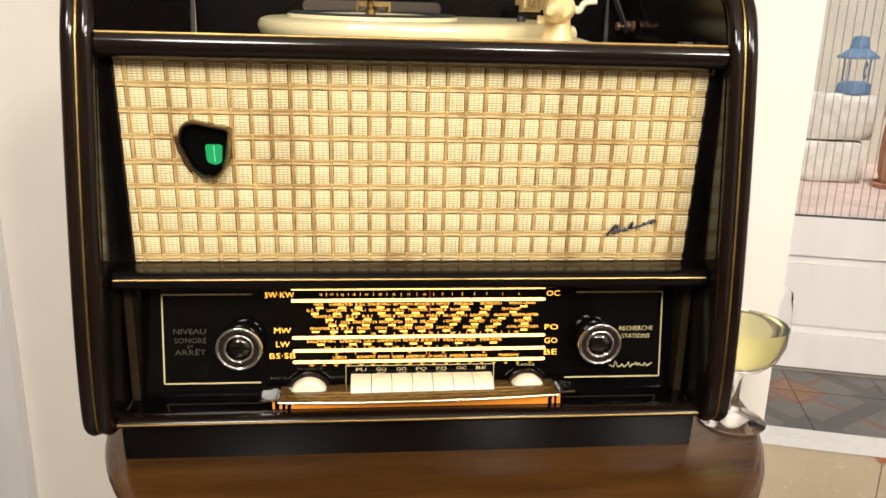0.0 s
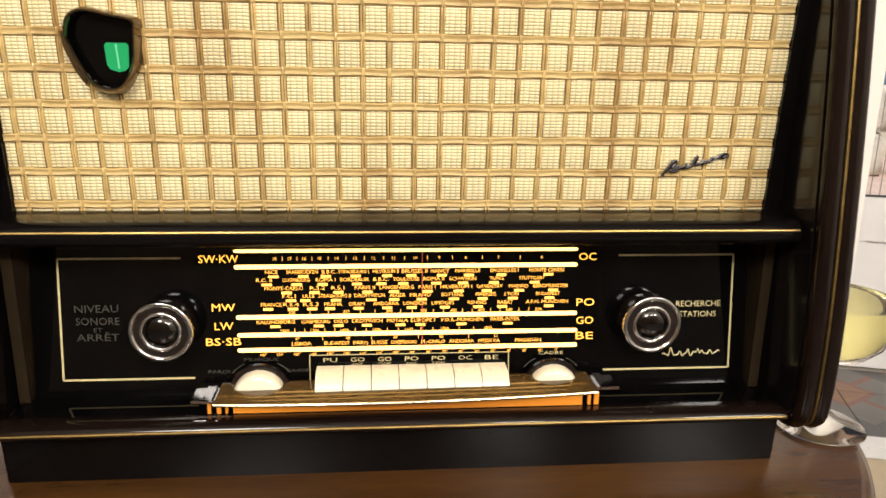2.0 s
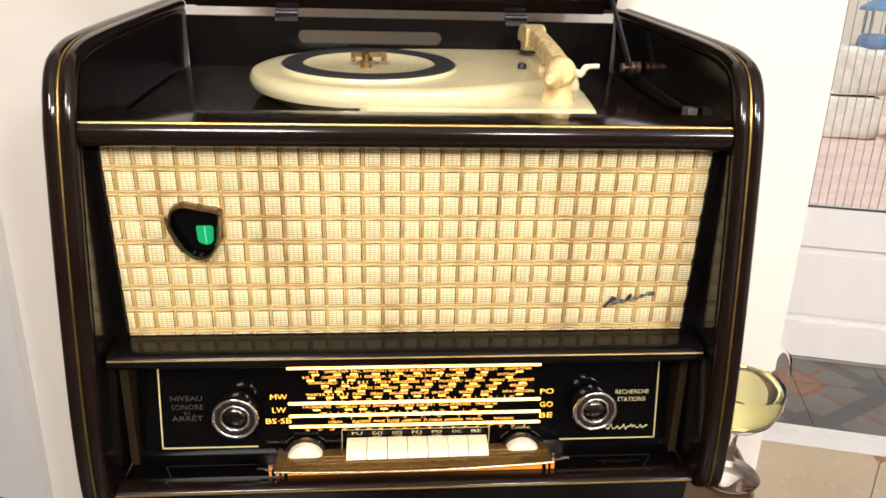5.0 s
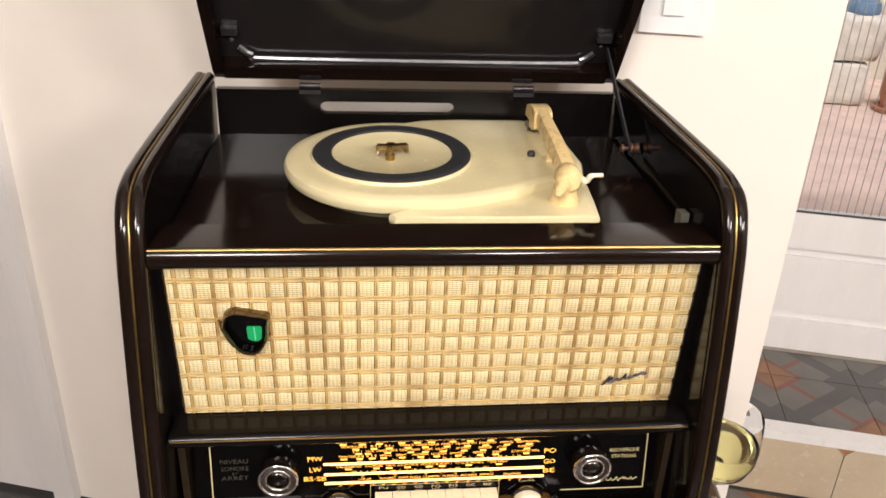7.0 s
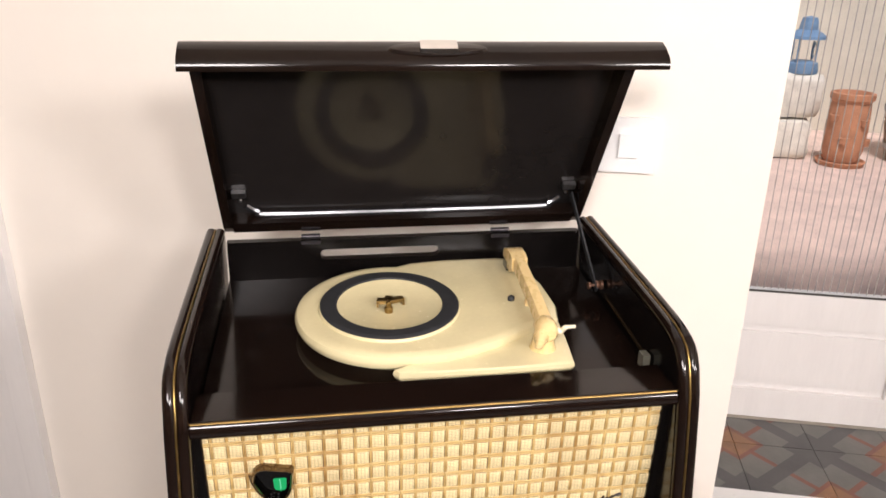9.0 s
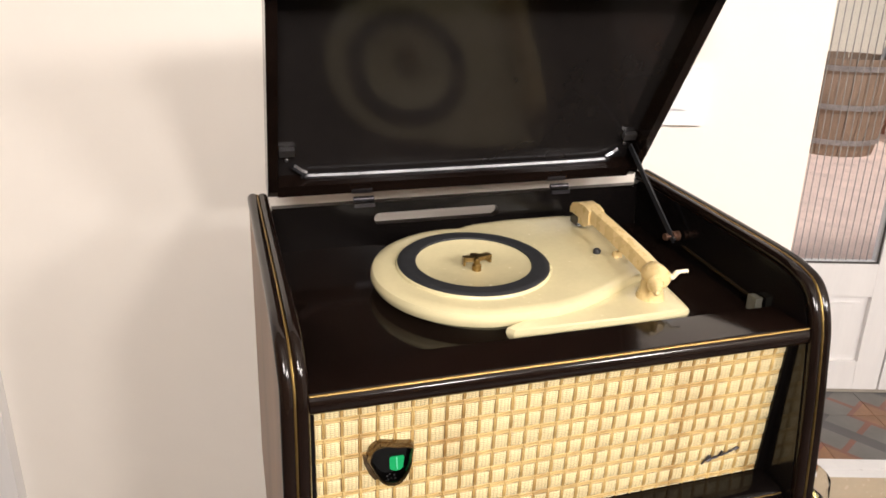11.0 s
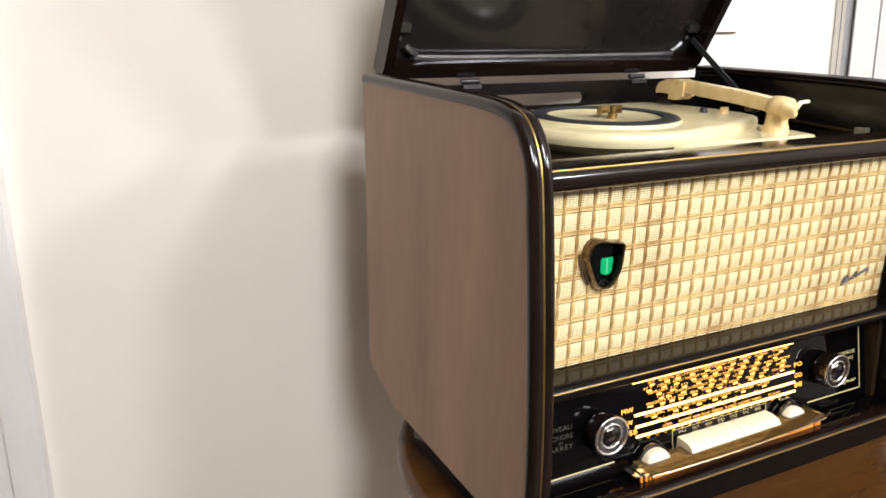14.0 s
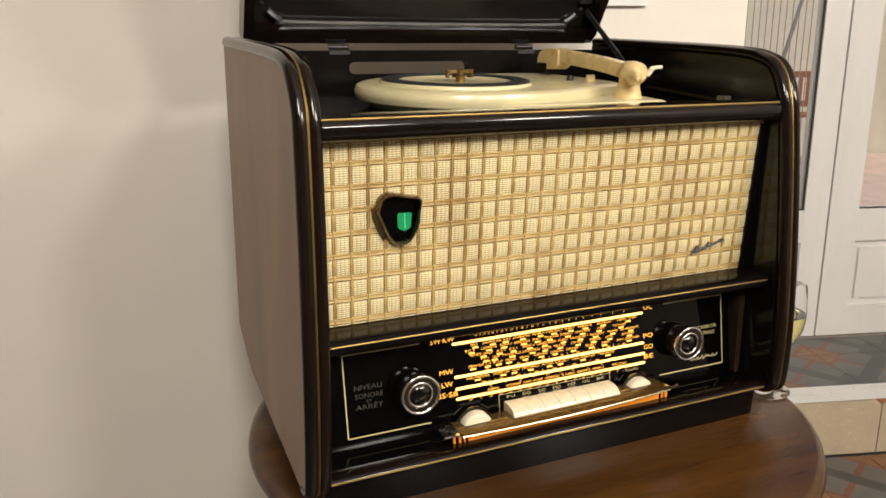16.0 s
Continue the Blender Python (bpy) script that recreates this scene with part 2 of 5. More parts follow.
def stain(m, strength):
    """Brown age stains in upright streaks and patches."""
    n, l = m.node_tree.nodes, m.node_tree.links
    b = n["Principled BSDF"]
    co, mp = n.new("ShaderNodeTexCoord"), n.new("ShaderNodeMapping")
    mp.inputs["Scale"].default_value = (1, 1, 0.22)
    l.new(co.outputs["Object"], mp.inputs[0])
    patch = n.new("ShaderNodeTexNoise")
    patch.inputs["Scale"].default_value, patch.inputs["Detail"].default_value = 26, 4
    l.new(mp.outputs[0], patch.inputs["Vector"])
    k = n.new("ShaderNodeMapRange")
    k.inputs[1].default_value, k.inputs[2].default_value = 0.50, 0.74
    k.inputs[3].default_value, k.inputs[4].default_value = 0.0, strength
    l.new(patch.outputs[0], k.inputs[0])
    mul = n.new("ShaderNodeMix")
    mul.data_type, mul.blend_type = "RGBA", "MULTIPLY"
    mul.inputs[7].default_value = (0.42, 0.27, 0.13, 1)
    old = b.inputs["Base Color"].links[0].from_socket
    l.new(k.outputs[0], mul.inputs[0])
    l.new(old, mul.inputs[6])
    l.new(mul.outputs[2], b.inputs["Base Color"])


stain(CLOTH, 0.20)
stain(RIBBON, 0.75)
stain(CORD, 0.8)

# ---------------------------------------------------------------- mesh helpers


def thing(name, at, label, category, group="", kind=""):
    ob = new(name)
    ob.location, ob.empty_display_size = at, 0.05
    bpy.context.view_layer.update()
    return tagged(ob, label, category, group, kind)


def place(ob, parent):
    if parent is not None:
        ob.parent = parent
        base = Matrix.Translation(parent.location) if parent.parent is None else Matrix.Identity(4)
        ob.matrix_parent_inverse = base.inverted()
    return ob


def part(name, bm, material, parent=None, label="", smooth=40):
    me = bpy.data.meshes.new(name)
    bmesh.ops.recalc_face_normals(bm, faces=bm.faces)
    bm.to_mesh(me)
    bm.free()
    me.materials.append(material)
    if smooth:
        for p in me.polygons:
            p.use_smooth = True
        me.set_sharp_from_angle(angle=radians(smooth))
    ob = place(new(name, me), parent)
    if label:
        ob["label"] = label
    return ob


def bevel(bm, faces_before, width, segments=2):
    if width:
        fs = [f for f in bm.faces if f not in faces_before]
        es = list({e for f in fs for e in f.edges if len(e.link_faces) == 2 and e.calc_face_angle(0) > 0.5})
        bmesh.ops.bevel(bm, geom=es, offset=width, segments=segments, affect="EDGES", profile=0.5, clamp_overlap=True)


def box(bm, x0, x1, y0, y1, z0, z1, r=0.0, m=None, segments=2):
    old = set(bm.faces)
    v = [bm.verts.new(m @ Vector(p) if m else p) for p in ((x0, y0, z0), (x1, y0, z0), (x1, y1, z0), (x0, y1, z0), (x0, y0, z1), (x1, y0, z1), (x1, y1, z1), (x0, y1, z1))]
    for q in ((3, 2, 1, 0), (4, 5, 6, 7), (0, 1, 5, 4), (1, 2, 6, 5), (2, 3, 7, 6), (3, 0, 4, 7)):
        bm.faces.new([v[i] for i in q])
    bevel(bm, old, r, segments)
    return bm


def prism(bm, outline, a, b, put, r=0.0):
    """A closed outline of pairs, drawn out from a to b; put(s, t, d) gives the place."""
    old = set(bm.faces)
    lo, hi = [bm.verts.new(put(s, t, a)) for s, t in outline], [bm.verts.new(put(s, t, b)) for s, t in outline]
    bm.faces.new(lo[::-1]), bm.faces.new(hi)
    for i in range(len(lo)):
        j = (i + 1) % len(lo)
        bm.faces.new((lo[i], lo[j], hi[j], hi[i]))
    bevel(bm, old, r)
    return bm


def yz(s, t, d):
    return (d, s, t)


def lathe(bm, profile, put, n=32, closed=False):
    """Turns pairs (radius, height) round; put(x, y, h) gives the place."""
    rings = []
    for r, h in profile:
        if r < 1e-6:
            rings.append([bm.verts.new(put(0, 0, h))])
        else:
            rings.append([bm.verts.new(put(r * math.cos(2 * math.pi * i / n), r * math.sin(2 * math.pi * i / n), h)) for i in range(n)])
    pairs = list(zip(rings, rings[1:])) + ([(rings[-1], rings[0])] if closed else [])
    for p, q in pairs:
        for i in range(n):
            j = (i + 1) % n
            vs = [p[i % len(p)], p[j % len(p)], q[j % len(q)], q[i % len(q)]]
            vs = list(dict.fromkeys(vs))
            if len(vs) > 2:
                bm.faces.new(vs)
    return bm


def tube(bm, pts, r, n=8, flat=1.0, side=None):
    """A round bar along points; r is one radius or one for each point."""
    pts = [Vector(p) for p in pts]
    rs = r if isinstance(r, (list, tuple)) else [r] * len(pts)
    rings = []
    up = Vector((0, 0, 1))
    for i, p in enumerate(pts):
        d = (pts[min(i + 1, len(pts) - 1)] - pts[max(i - 1, 0)]).normalized()
        a = d.cross(up)
        if side is not None:
            a = (side - d * side.dot(d)).normalized()
        else:
            a = a.normalized() if a.length > 0.05 else d.cross(Vector((1, 0, 0))).normalized()
        b = a.cross(d).normalized()
        rings.append([bm.verts.new(p + rs[i] * (a * math.cos(2 * math.pi * k / n) + b * flat * math.sin(2 * math.pi * k / n))) for k in range(n)])
    for p, q in zip(rings, rings[1:]):
        for k in range(n):
            bm.faces.new((p[k], p[(k + 1) % n], q[(k + 1) % n], q[k]))
    bm.faces.new(rings[0][::-1]), bm.faces.new(rings[-1])
    return bm


def curve_through(pts, n=8):
    """More points on a smooth line through the given ones."""
    out = []
    for i in range(len(pts) - 1):
        p0, p1, p2, p3 = (Vector(pts[min(max(k, 0), len(pts) - 1)]) for k in (i - 1, i, i + 1, i + 2))
        for s in range(n):
            t = s / n
            out.append(0.5 * (2 * p1 + (p2 - p0) * t + (2 * p0 - 5 * p1 + 4 * p2 - p3) * t * t + (3 * p1 - p0 - 3 * p2 + p3) * t ** 3))
    return out + [Vector(pts[-1])]


def letters(bm, text, x0, x1, zc, high, put, shear=0.0):
    """Lettering of the given cap height between x0 and x1; with x1 None it keeps its own width round x0."""
    cu = bpy.data.curves.new("lettering", "FONT")
    cu.body, cu.size, cu.resolution_u, cu.shear = text, high / 0.70, 2, shear
    ob = new("lettering", cu)
    bpy.context.view_layer.update()
    me = bpy.data.meshes.new_from_object(ob.evaluated_get(bpy.context.evaluated_depsgraph_get()))
    bpy.data.objects.remove(ob)
    if len(me.vertices):
        xs = [v.co.x for v in me.vertices]
        lo, wide = min(xs), max(max(xs) - min(xs), 1e-6)
        k = (x1 - x0) / wide if x1 is not None else 1.0
        start = x0 if x1 is not None else x0 - wide / 2
        vs = [bm.verts.new(put(start + (v.co.x - lo) * k, zc - high / 2 + v.co.y)) for v in me.vertices]
        for p in me.polygons:
            try:
                bm.faces.new([vs[i] for i in p.vertices])
            except ValueError:
                pass
    bpy.data.meshes.remove(me)


def bar(bm, x0, x1, z0, z1, put, deep=0.0006):
    v = [bm.verts.new(put(x, z)) for x, z in ((x0, z0), (x1, z0), (x1, z1), (x0, z1))]
    bm.faces.new(v)


# ---------------------------------------------------------------- the room
TURN = radians(-17)
RU, RN = Vector((math.cos(TURN), math.sin(TURN), 0)), Vector((-math.sin(TURN), math.cos(TURN), 0))
ROOM = Matrix((( RU.x, RN.x, 0, 0), (RU.y, RN.y, 0, 0), (0, 0, 1, 0), (0, 0, 0, 1)))
WALL_N, CORNER_U, STEP_N, DOOR_N, UP = 0.502, 0.4160, 0.885, 1.24, 0.17


def slab(name, u0, u1, n0, n1, z0, z1, material, r=0.0, parent=None, label="", kind="structure", category=""):
    ob = part(name, box(bmesh.new(), u0, u1, n0, n1, z0, z1, r, ROOM), material, parent, label)
    if parent is None:
        tagged(ob, label, category or "wall", kind=kind)
    return ob


slab("wall_back", -3.2, CORNER_U, WALL_N, WALL_N + 0.14, 0, 2.6, WALL, label="warm white plastered wall behind the radio")
# left, front and right walls and ceiling are unseen, added for bounced light
slab("wall_left", -3.34, -3.2, -3.6, WALL_N + 0.14, 0, 2.6, BOUNCE_WALL, label="unseen beige side wall, added to bounce light")
slab("wall_front", -3.34, 3.0, -3.74, -3.6, 0, 2.6, BOUNCE_WALL, label="unseen beige wall across the room, added to bounce light")
slab("wall_right", 2.6, 2.74, -3.6, 1.2, 0, 2.6, WALL, label="unseen warm white wall beside the entrance, added to close the room")
slab("wall_return", CORNER_U - 0.14, CORNER_U, WALL_N + 0.14, DOOR_N + 0.06, 0, 2.6, WALL_DIRT, label="white plastered return wall of the entrance")
slab("ceiling", -3.34, 2.74, -3.74, DOOR_N + 0.1, 2.6, 2.7, WALL, label="unseen white plastered ceiling, added to bounce light", category="ceiling")
slab("floor", -3.34, 2.74, -3.74, STEP_N + 0.02, -0.06, -0.004, TILE_GREY, label="dark grey cement floor under the patterned tiles", category="floor")
slab("landing", CORNER_U - 0.1, 2.74, STEP_N + 0.012, DOOR_N + 0.4, -0.06, UP - 0.006, GROUT, label="raised entrance landing one step up", category="floor")

# joinery at the far end of the wall: casing and closed door
casing = thing("door_1", ROOM @ Vector((-0.98, WALL_N, 0)), "pale grey-white painted door with moulded casing", "door", kind="structure")
part("casing", box(bmesh.new(), -0.918, -0.872, WALL_N - 0.022, WALL_N - 0.001, 0, 2.12, 0.005, ROOM), TRIM, casing)
part("door_leaf", box(bmesh.new(), -1.75, -0.921, WALL_N - 0.012, WALL_N - 0.001, 0.01, 2.08, 0.002, ROOM), TRIM, casing)
part("casing_bead", tube(bmesh.new(), [ROOM @ Vector((-0.920, WALL_N - 0.016, z)) for z in (0, 2.1)], 0.005), TRIM, casing)

# light switch
sw = thing("light_switch", ROOM @ Vector((0.204, WALL_N, 1.0885)), "square white light switch set in the wall", "switch")
SWU, SWZ = 0.2040, 1.0885
part("plate", box(bmesh.new(), SWU - 0.042, SWU + 0.042, WALL_N - 0.010, WALL_N - 0.0005, SWZ - 0.042, SWZ + 0.042, 0.003, ROOM), SWITCH, sw)
part("rocker", box(bmesh.new(), SWU - 0.0140, SWU + 0.0140, WALL_N - 0.015, WALL_N - 0.0105, SWZ - 0.018, SWZ + 0.018, 0.002, ROOM), SWITCH, sw)


def french_leaf(name, u0, u1, hinge_right, label):
    """A white door leaf: glass above, one raised panel below."""
    leaf = thing(name, ROOM @ Vector(((u0 + u1) / 2, DOOR_N, UP)), label, "door", kind="structure")
    s, g = 0.070, 0.55
    left = s if hinge_right else 0.087
    n0, n1 = DOOR_N, DOOR_N + 0.04
    for a, b in ((u0, u0 + left), (u1 - s, u1)):
        part("stile", box(bmesh.new(), a, b, n0, n1, UP + 0.006, 2.2, 0.003, ROOM), TRIM, leaf)
    for z0, z1 in ((UP + 0.006, 0.262), (0.457, g), (2.1, 2.2)):
        part("rail", box(bmesh.new(), u0 + left, u1 - s, n0 + 0.001, n1 - 0.001, z0, z1, 0.003, ROOM), TRIM, leaf)
    part("panel", box(bmesh.new(), u0 + left, u1 - s, n0 + 0.014, n1 - 0.01, 0.262, 0.457, 0.0, ROOM), TRIM, leaf)
    part("raised_field", box(bmesh.new(), u0 + left + 0.022, u1 - s - 0.022, n0 + 0.006, n0 + 0.0139, 0.284, 0.435, 0.006, ROOM), TRIM, leaf)
    bead = bmesh.new()
    for p, q in (((u0 + left, g), (u1 - s, g)), ((u0 + left, g), (u0 + left, 2.1)), ((u1 - s, g), (u1 - s, 2.1))):
        tube(bead, [ROOM @ Vector((p[0], n0 + 0.008, p[1])), ROOM @ Vector((q[0], n0 + 0.008, q[1]))], 0.004)
    part("glazing_bead", bead, GAP, leaf, "thin dark glazing seal")
    pane = part("pane", box(bmesh.new(), u0 + left, u1 - s, n0 + 0.018, n0 + 0.022, g, 2.1, 0.0, ROOM), PANE, leaf, "clear glass pane")
    pane.visible_shadow = False
    return leaf


leaf = french_leaf("door_2", 0.43, 1.088, True, "white glazed entrance door leaf with a pleated insect screen")
for i in range(27):
    u = 0.525 + i * 0.0182
    th = box(bmesh.new(), u, u + 0.0013, DOOR_N + 0.030, DOOR_N + 0.033, 0.55, 2.1, 0, ROOM)
    part("screen_thread", th, THREAD, leaf, smooth=0)
french_leaf("door_3", 1.094, 1.75, False, "white glazed entrance door leaf, closed")
fr = thing("door_frame", ROOM @ Vector((1.0, DOOR_N, UP)), "white painted frame round the entrance doors", "door frame", kind="structure")
for a, b, z0, z1 in ((0.36, 0.428, UP, 2.6), (1.752, 2.74, UP, 2.6), (0.428, 1.752, 2.203, 2.6)):
    part("frame_member", box(bmesh.new(), a, b, DOOR_N - 0.01, DOOR_N + 0.12, z0, z1, 0.003, ROOM), TRIM, fr)

# ---------------------------------------------------------------- the table
TZ, TC, TR = 0.549, (0.031, 0.148), 0.339
table = thing("side_table", (*TC, 0), "low round polished brown wooden pedestal table", "table")
prof = [(0, -0.028), (TR - 0.03, -0.028), (TR - 0.012, -0.026), (TR - 0.003, -0.019), (TR, -0.012), (TR - 0.002, -0.005), (TR - 0.007, -0.001), (TR - 0.012, 0.0), (0, 0)]
part("tabletop", lathe(bmesh.new(), prof, lambda x, y, h: (TC[0] + x, TC[1] + y, TZ + h), 96), TABLE, table)
part("apron", lathe(bmesh.new(), [(0, 0.44), (0.27, 0.44), (0.275, 0.5195), (0, 0.5195)], lambda x, y, h: (TC[0] + x, TC[1] + y, h), 64), TABLE_EDGE, table)
part("column", lathe(bmesh.new(), [(0, 0.09), (0.045, 0.09), (0.05, 0.16), (0.032, 0.24), (0.03, 0.34), (0.05, 0.44), (0, 0.44)], lambda x, y, h: (TC[0] + x, TC[1] + y, h), 32), TABLE_EDGE, table)
for k in range(3):
    a = radians(30 + 120 * k)
    part("foot", tube(bmesh.new(), curve_through([(TC[0] + r * math.cos(a), TC[1] + r * math.sin(a), z) for r, z in ((0.02, 0.16), (0.12, 0.12), (0.2, 0.05), (0.26, 0.02))]), 0.02, 10), TABLE_EDGE, table)

# ---------------------------------------------------------------- the radio
radio = thing("radio_phonograph", (0, 0.17, TZ), "dark lacquered vintage valve radio with an open record player lid", "radio")
HX, OX = 0.2515, 0.2745


def splay(y, z, x):
    """The side panels stand a little wider at the foot."""
    return (x + math.copysign(0.03 * (0.93 - z), x), y, z)

FRONT = [(0.004, 0.580), (-0.012, 0.586), (-0.021, 0.606), (-0.024, 0.68), (-0.019, 0.79), (-0.011, 0.885), (-0.004, 0.930), (0.012, 0.960), (0.036, 0.973), (0.08, 0.980), (0.20, 0.988), (0.36, 0.997)]
FCURVE = [(p.x, p.y) for p in curve_through([(*p, 0) for p in FRONT], 5)]


def inset(pts, d):
    out = []
    for i, p in enumerate(pts):
        a, b = Vector(pts[max(i - 1, 0)]), Vector(pts[min(i + 1, len(pts) - 1)])
        t = (b - a).normalized()
        out.append((p[0] + t.y * d, p[1] - t.x * d))
    return out


for s in (-1, 1):
    core = inset(FCURVE, 0.007)
    outline = core + [(0.36, 0.632), (0.275, 0.600), (0.02, 0.586)]
    panel = part("side_panel", prism(bmesh.new(), outline, s * (HX + 0.0015), s * (OX - 0.001), splay), SIDE, radio, "satin dark brown veneered side panel, lightened for bounced light")
    inner = inset(FCURVE, 0.012)
    part("inner_face", prism(bmesh.new(), inner + [(0.359, 0.640), (0.275, 0.606), (0.02, 0.592)], s * (HX - 0.0005), s * (HX + 0.0012), splay), INNER_FACE, panel, "glossy dark lacquered inner face")
    for k, (x, r) in enumerate(((HX + 0.0055, 0.0064), (OX - 0.0060, 0.0068))):
        part("edge_bead", tube(bmesh.new(), [splay(y, z, s * x) for y, z in inset(FCURVE, 0.0072)], r, 12, 1.0, Vector((1, 0, 0))), BEAD, panel, "polished dark rounded edge bead")
    part("brass_line", tube(bmesh.new(), [splay(y, z, s * (HX + OX) / 2) for y, z in inset(FCURVE, 0.0030)], 0.0012, 8, 1.0, Vector((1, 0, 0))), BRASS, panel, "thin brass inlay line")

# carcass
part("plinth", prism(bmesh.new(), [(0.012, TZ), (0.27, TZ), (0.27, 0.5875), (0.009, 0.5885)], -0.2620, 0.2640, yz, 0.002), PLINTH, radio, "black lacquered plinth")
part("bottom_board", box(bmesh.new(), -HX + 0.001, HX - 0.001, 0.03, 0.34, 0.587, 0.592), BLACK, radio)
DK = 0.062


def deck_z(y):
    return 0.9035 + DK * (y - 0.03)


part("deck", prism(bmesh.new(), [(0.024, deck_z(0.024)), (0.345, deck_z(0.345)), (0.345, deck_z(0.345) - 0.012), (0.024, deck_z(0.024) - 0.012)], -HX + 0.001, HX - 0.001, yz), LACQUER, radio, "glossy dark lacquered record player deck")


def half_round(cy, cz, r, back, flat=1.0):
    return [(cy - flat * r * math.sin(a), cz + r * math.cos(a)) for a in [math.pi * k / 12 for k in range(13)]] + [(back, cz - r), (back, cz + r)]


rail = part("deck_rail", prism(bmesh.new(), half_round(0.006, 0.9110, 0.0100, 0.056, 0.8), -HX + 0.0005, HX - 0.0005, yz), BEAD, radio, "polished dark front rail of the deck")
part("brass_line", tube(bmesh.new(), [(-HX + 0.0008, 0.0020, 0.9195), (HX - 0.0008, 0.0020, 0.9198)], 0.0014), BRASS, rail, "thin brass inlay line")

# back board with its slot
bm = bmesh.new()
hole = [(-0.040 + 0.0765 * cx + 0.0075 * math.cos(a), 0.9575 + 0.0075 * math.sin(a)) for cx, a in [(1 if -math.pi / 2 <= b <= math.pi / 2 else -1, b) for b in [-math.pi / 2 + math.pi * k / 8 for k in range(9)] + [math.pi / 2 + 0.001 + math.pi * k / 8 for k in range(9)]]]
rim = []
for x, z in hole:
    rim.append((HX - 0.002 if x > -0.04 else -HX + 0.002, 0.977 if z > 0.9575 else 0.60))
for y in (0.345, 0.358):
    hv, rv = [bm.verts.new((x, y, z)) for x, z in hole], [bm.verts.new((x, y, z)) for x, z in rim]
    for i in range(len(hv)):
        j = (i + 1) % len(hv)
        vs = [hv[i], hv[j], rv[j], rv[i]]
        if rim[i] == rim[j]:
            vs = [hv[i], hv[j], rv[i]]
        bm.faces.new(vs)
    if y == 0.345:
        keep = hv
for i in range(len(hole)):
    j = (i + 1) % len(hole)
    bm.faces.new((keep[i], keep[j], hv[j], hv[i]))
bmesh.ops.remove_doubles(bm, verts=bm.verts, dist=1e-5)
part("back_board", bm, BLACK, radio, "black back board with a long rounded slot")
box_top = box(bmesh.new(), -HX + 0.002, HX - 0.002, 0.345, 0.358, 0.9771, 0.9795, 0.001)
part("back_edge", box_top, BLACK, radio)

# speaker cloth
GX, GT, GB = 0.246, 0.8975, 0.7285
SLOPE = (0.036 - 0.022) / (GB - GT)


def cloth_y(z, off=0.0):
    return 0.022 + (z - GT) * SLOPE - off


bm = bmesh.new()
prism(bm, [(cloth_y(GT + 0.006), GT + 0.006), (cloth_y(GB - 0.004), GB - 0.004), (cloth_y(GB - 0.004) + 0.006, GB - 0.004), (cloth_y(GT + 0.006) + 0.006, GT + 0.006)], -GX, GX, yz)
cloth = part("speaker_cloth", bm, SHADED_BACKING, radio, "straw-coloured woven speaker cloth in a basket pattern")
PX, PZ, RB = 0.01625, 0.0211, 0.0052
rnd = random.Random(4)
rows = [GT + 0.0035 - k * PZ for k in range(9)]
for k, z in enumerate(rows):
    b = bmesh.new()
    n = 62
    prev = None
    for i in range(n + 1):
        x = -GX + 0.0005 + (2 * GX - 0.001) * i / n
        wob = 0.0003 * math.sin(i * 1.3 + k)
        lift = 0.0010 + 0.0004 * math.cos(math.pi * i)
        ring = [b.verts.new((x, cloth_y(z + dz, o), z + dz + wob)) for dz, o in ((RB / 2, 0.0001), (RB * 0.34, lift * 1.2), (RB * 0.06, lift * 0.55), (-RB * 0.04, lift * 0.5), (-RB * 0.32, lift * 1.25), (-RB / 2, 0.0001))]
        if prev:
            for a in range(5):
                b.faces.new((prev[a], ring[a], ring[a + 1], prev[a + 1]))
        prev = ring
    part("ribbon", b, RIBBON, cloth, smooth=50)
b = bmesh.new()
cols = [(-GX + 0.0085 + i * PX) for i in range(31)]
for k in range(len(rows)):
    z1 = rows[k] - RB * 0.42
    z0 = rows[k] - PZ + RB * 0.42
    if z0 < GB - 0.003:
        z0 = GB - 0.003
    if z1 - z0 < 0.004:
        continue
    for x in cols:
        for dx in (-0.0008, 0.0008):
            j = rnd.uniform(-0.00025, 0.00025)
            zs = [z0 + (z1 - z0) * t for t in (0, 0.25, 0.5, 0.75, 1)]
            prev = None
            for z, o in zip(zs, (0.0004, 0.0016, 0.0020, 0.0016, 0.0004)):
                ring = [b.verts.new((x + dx + j + a * 0.00078, cloth_y(z, h), z)) for a, h in ((-1, 0.0), (-0.6, o * 0.8), (0, o), (0.6, o * 0.8), (1, 0.0))]
                if prev:
                    for a in range(4):
                        b.faces.new((prev[a], ring[a], ring[a + 1], prev[a + 1]))
                prev = ring
cells = bmesh.new()
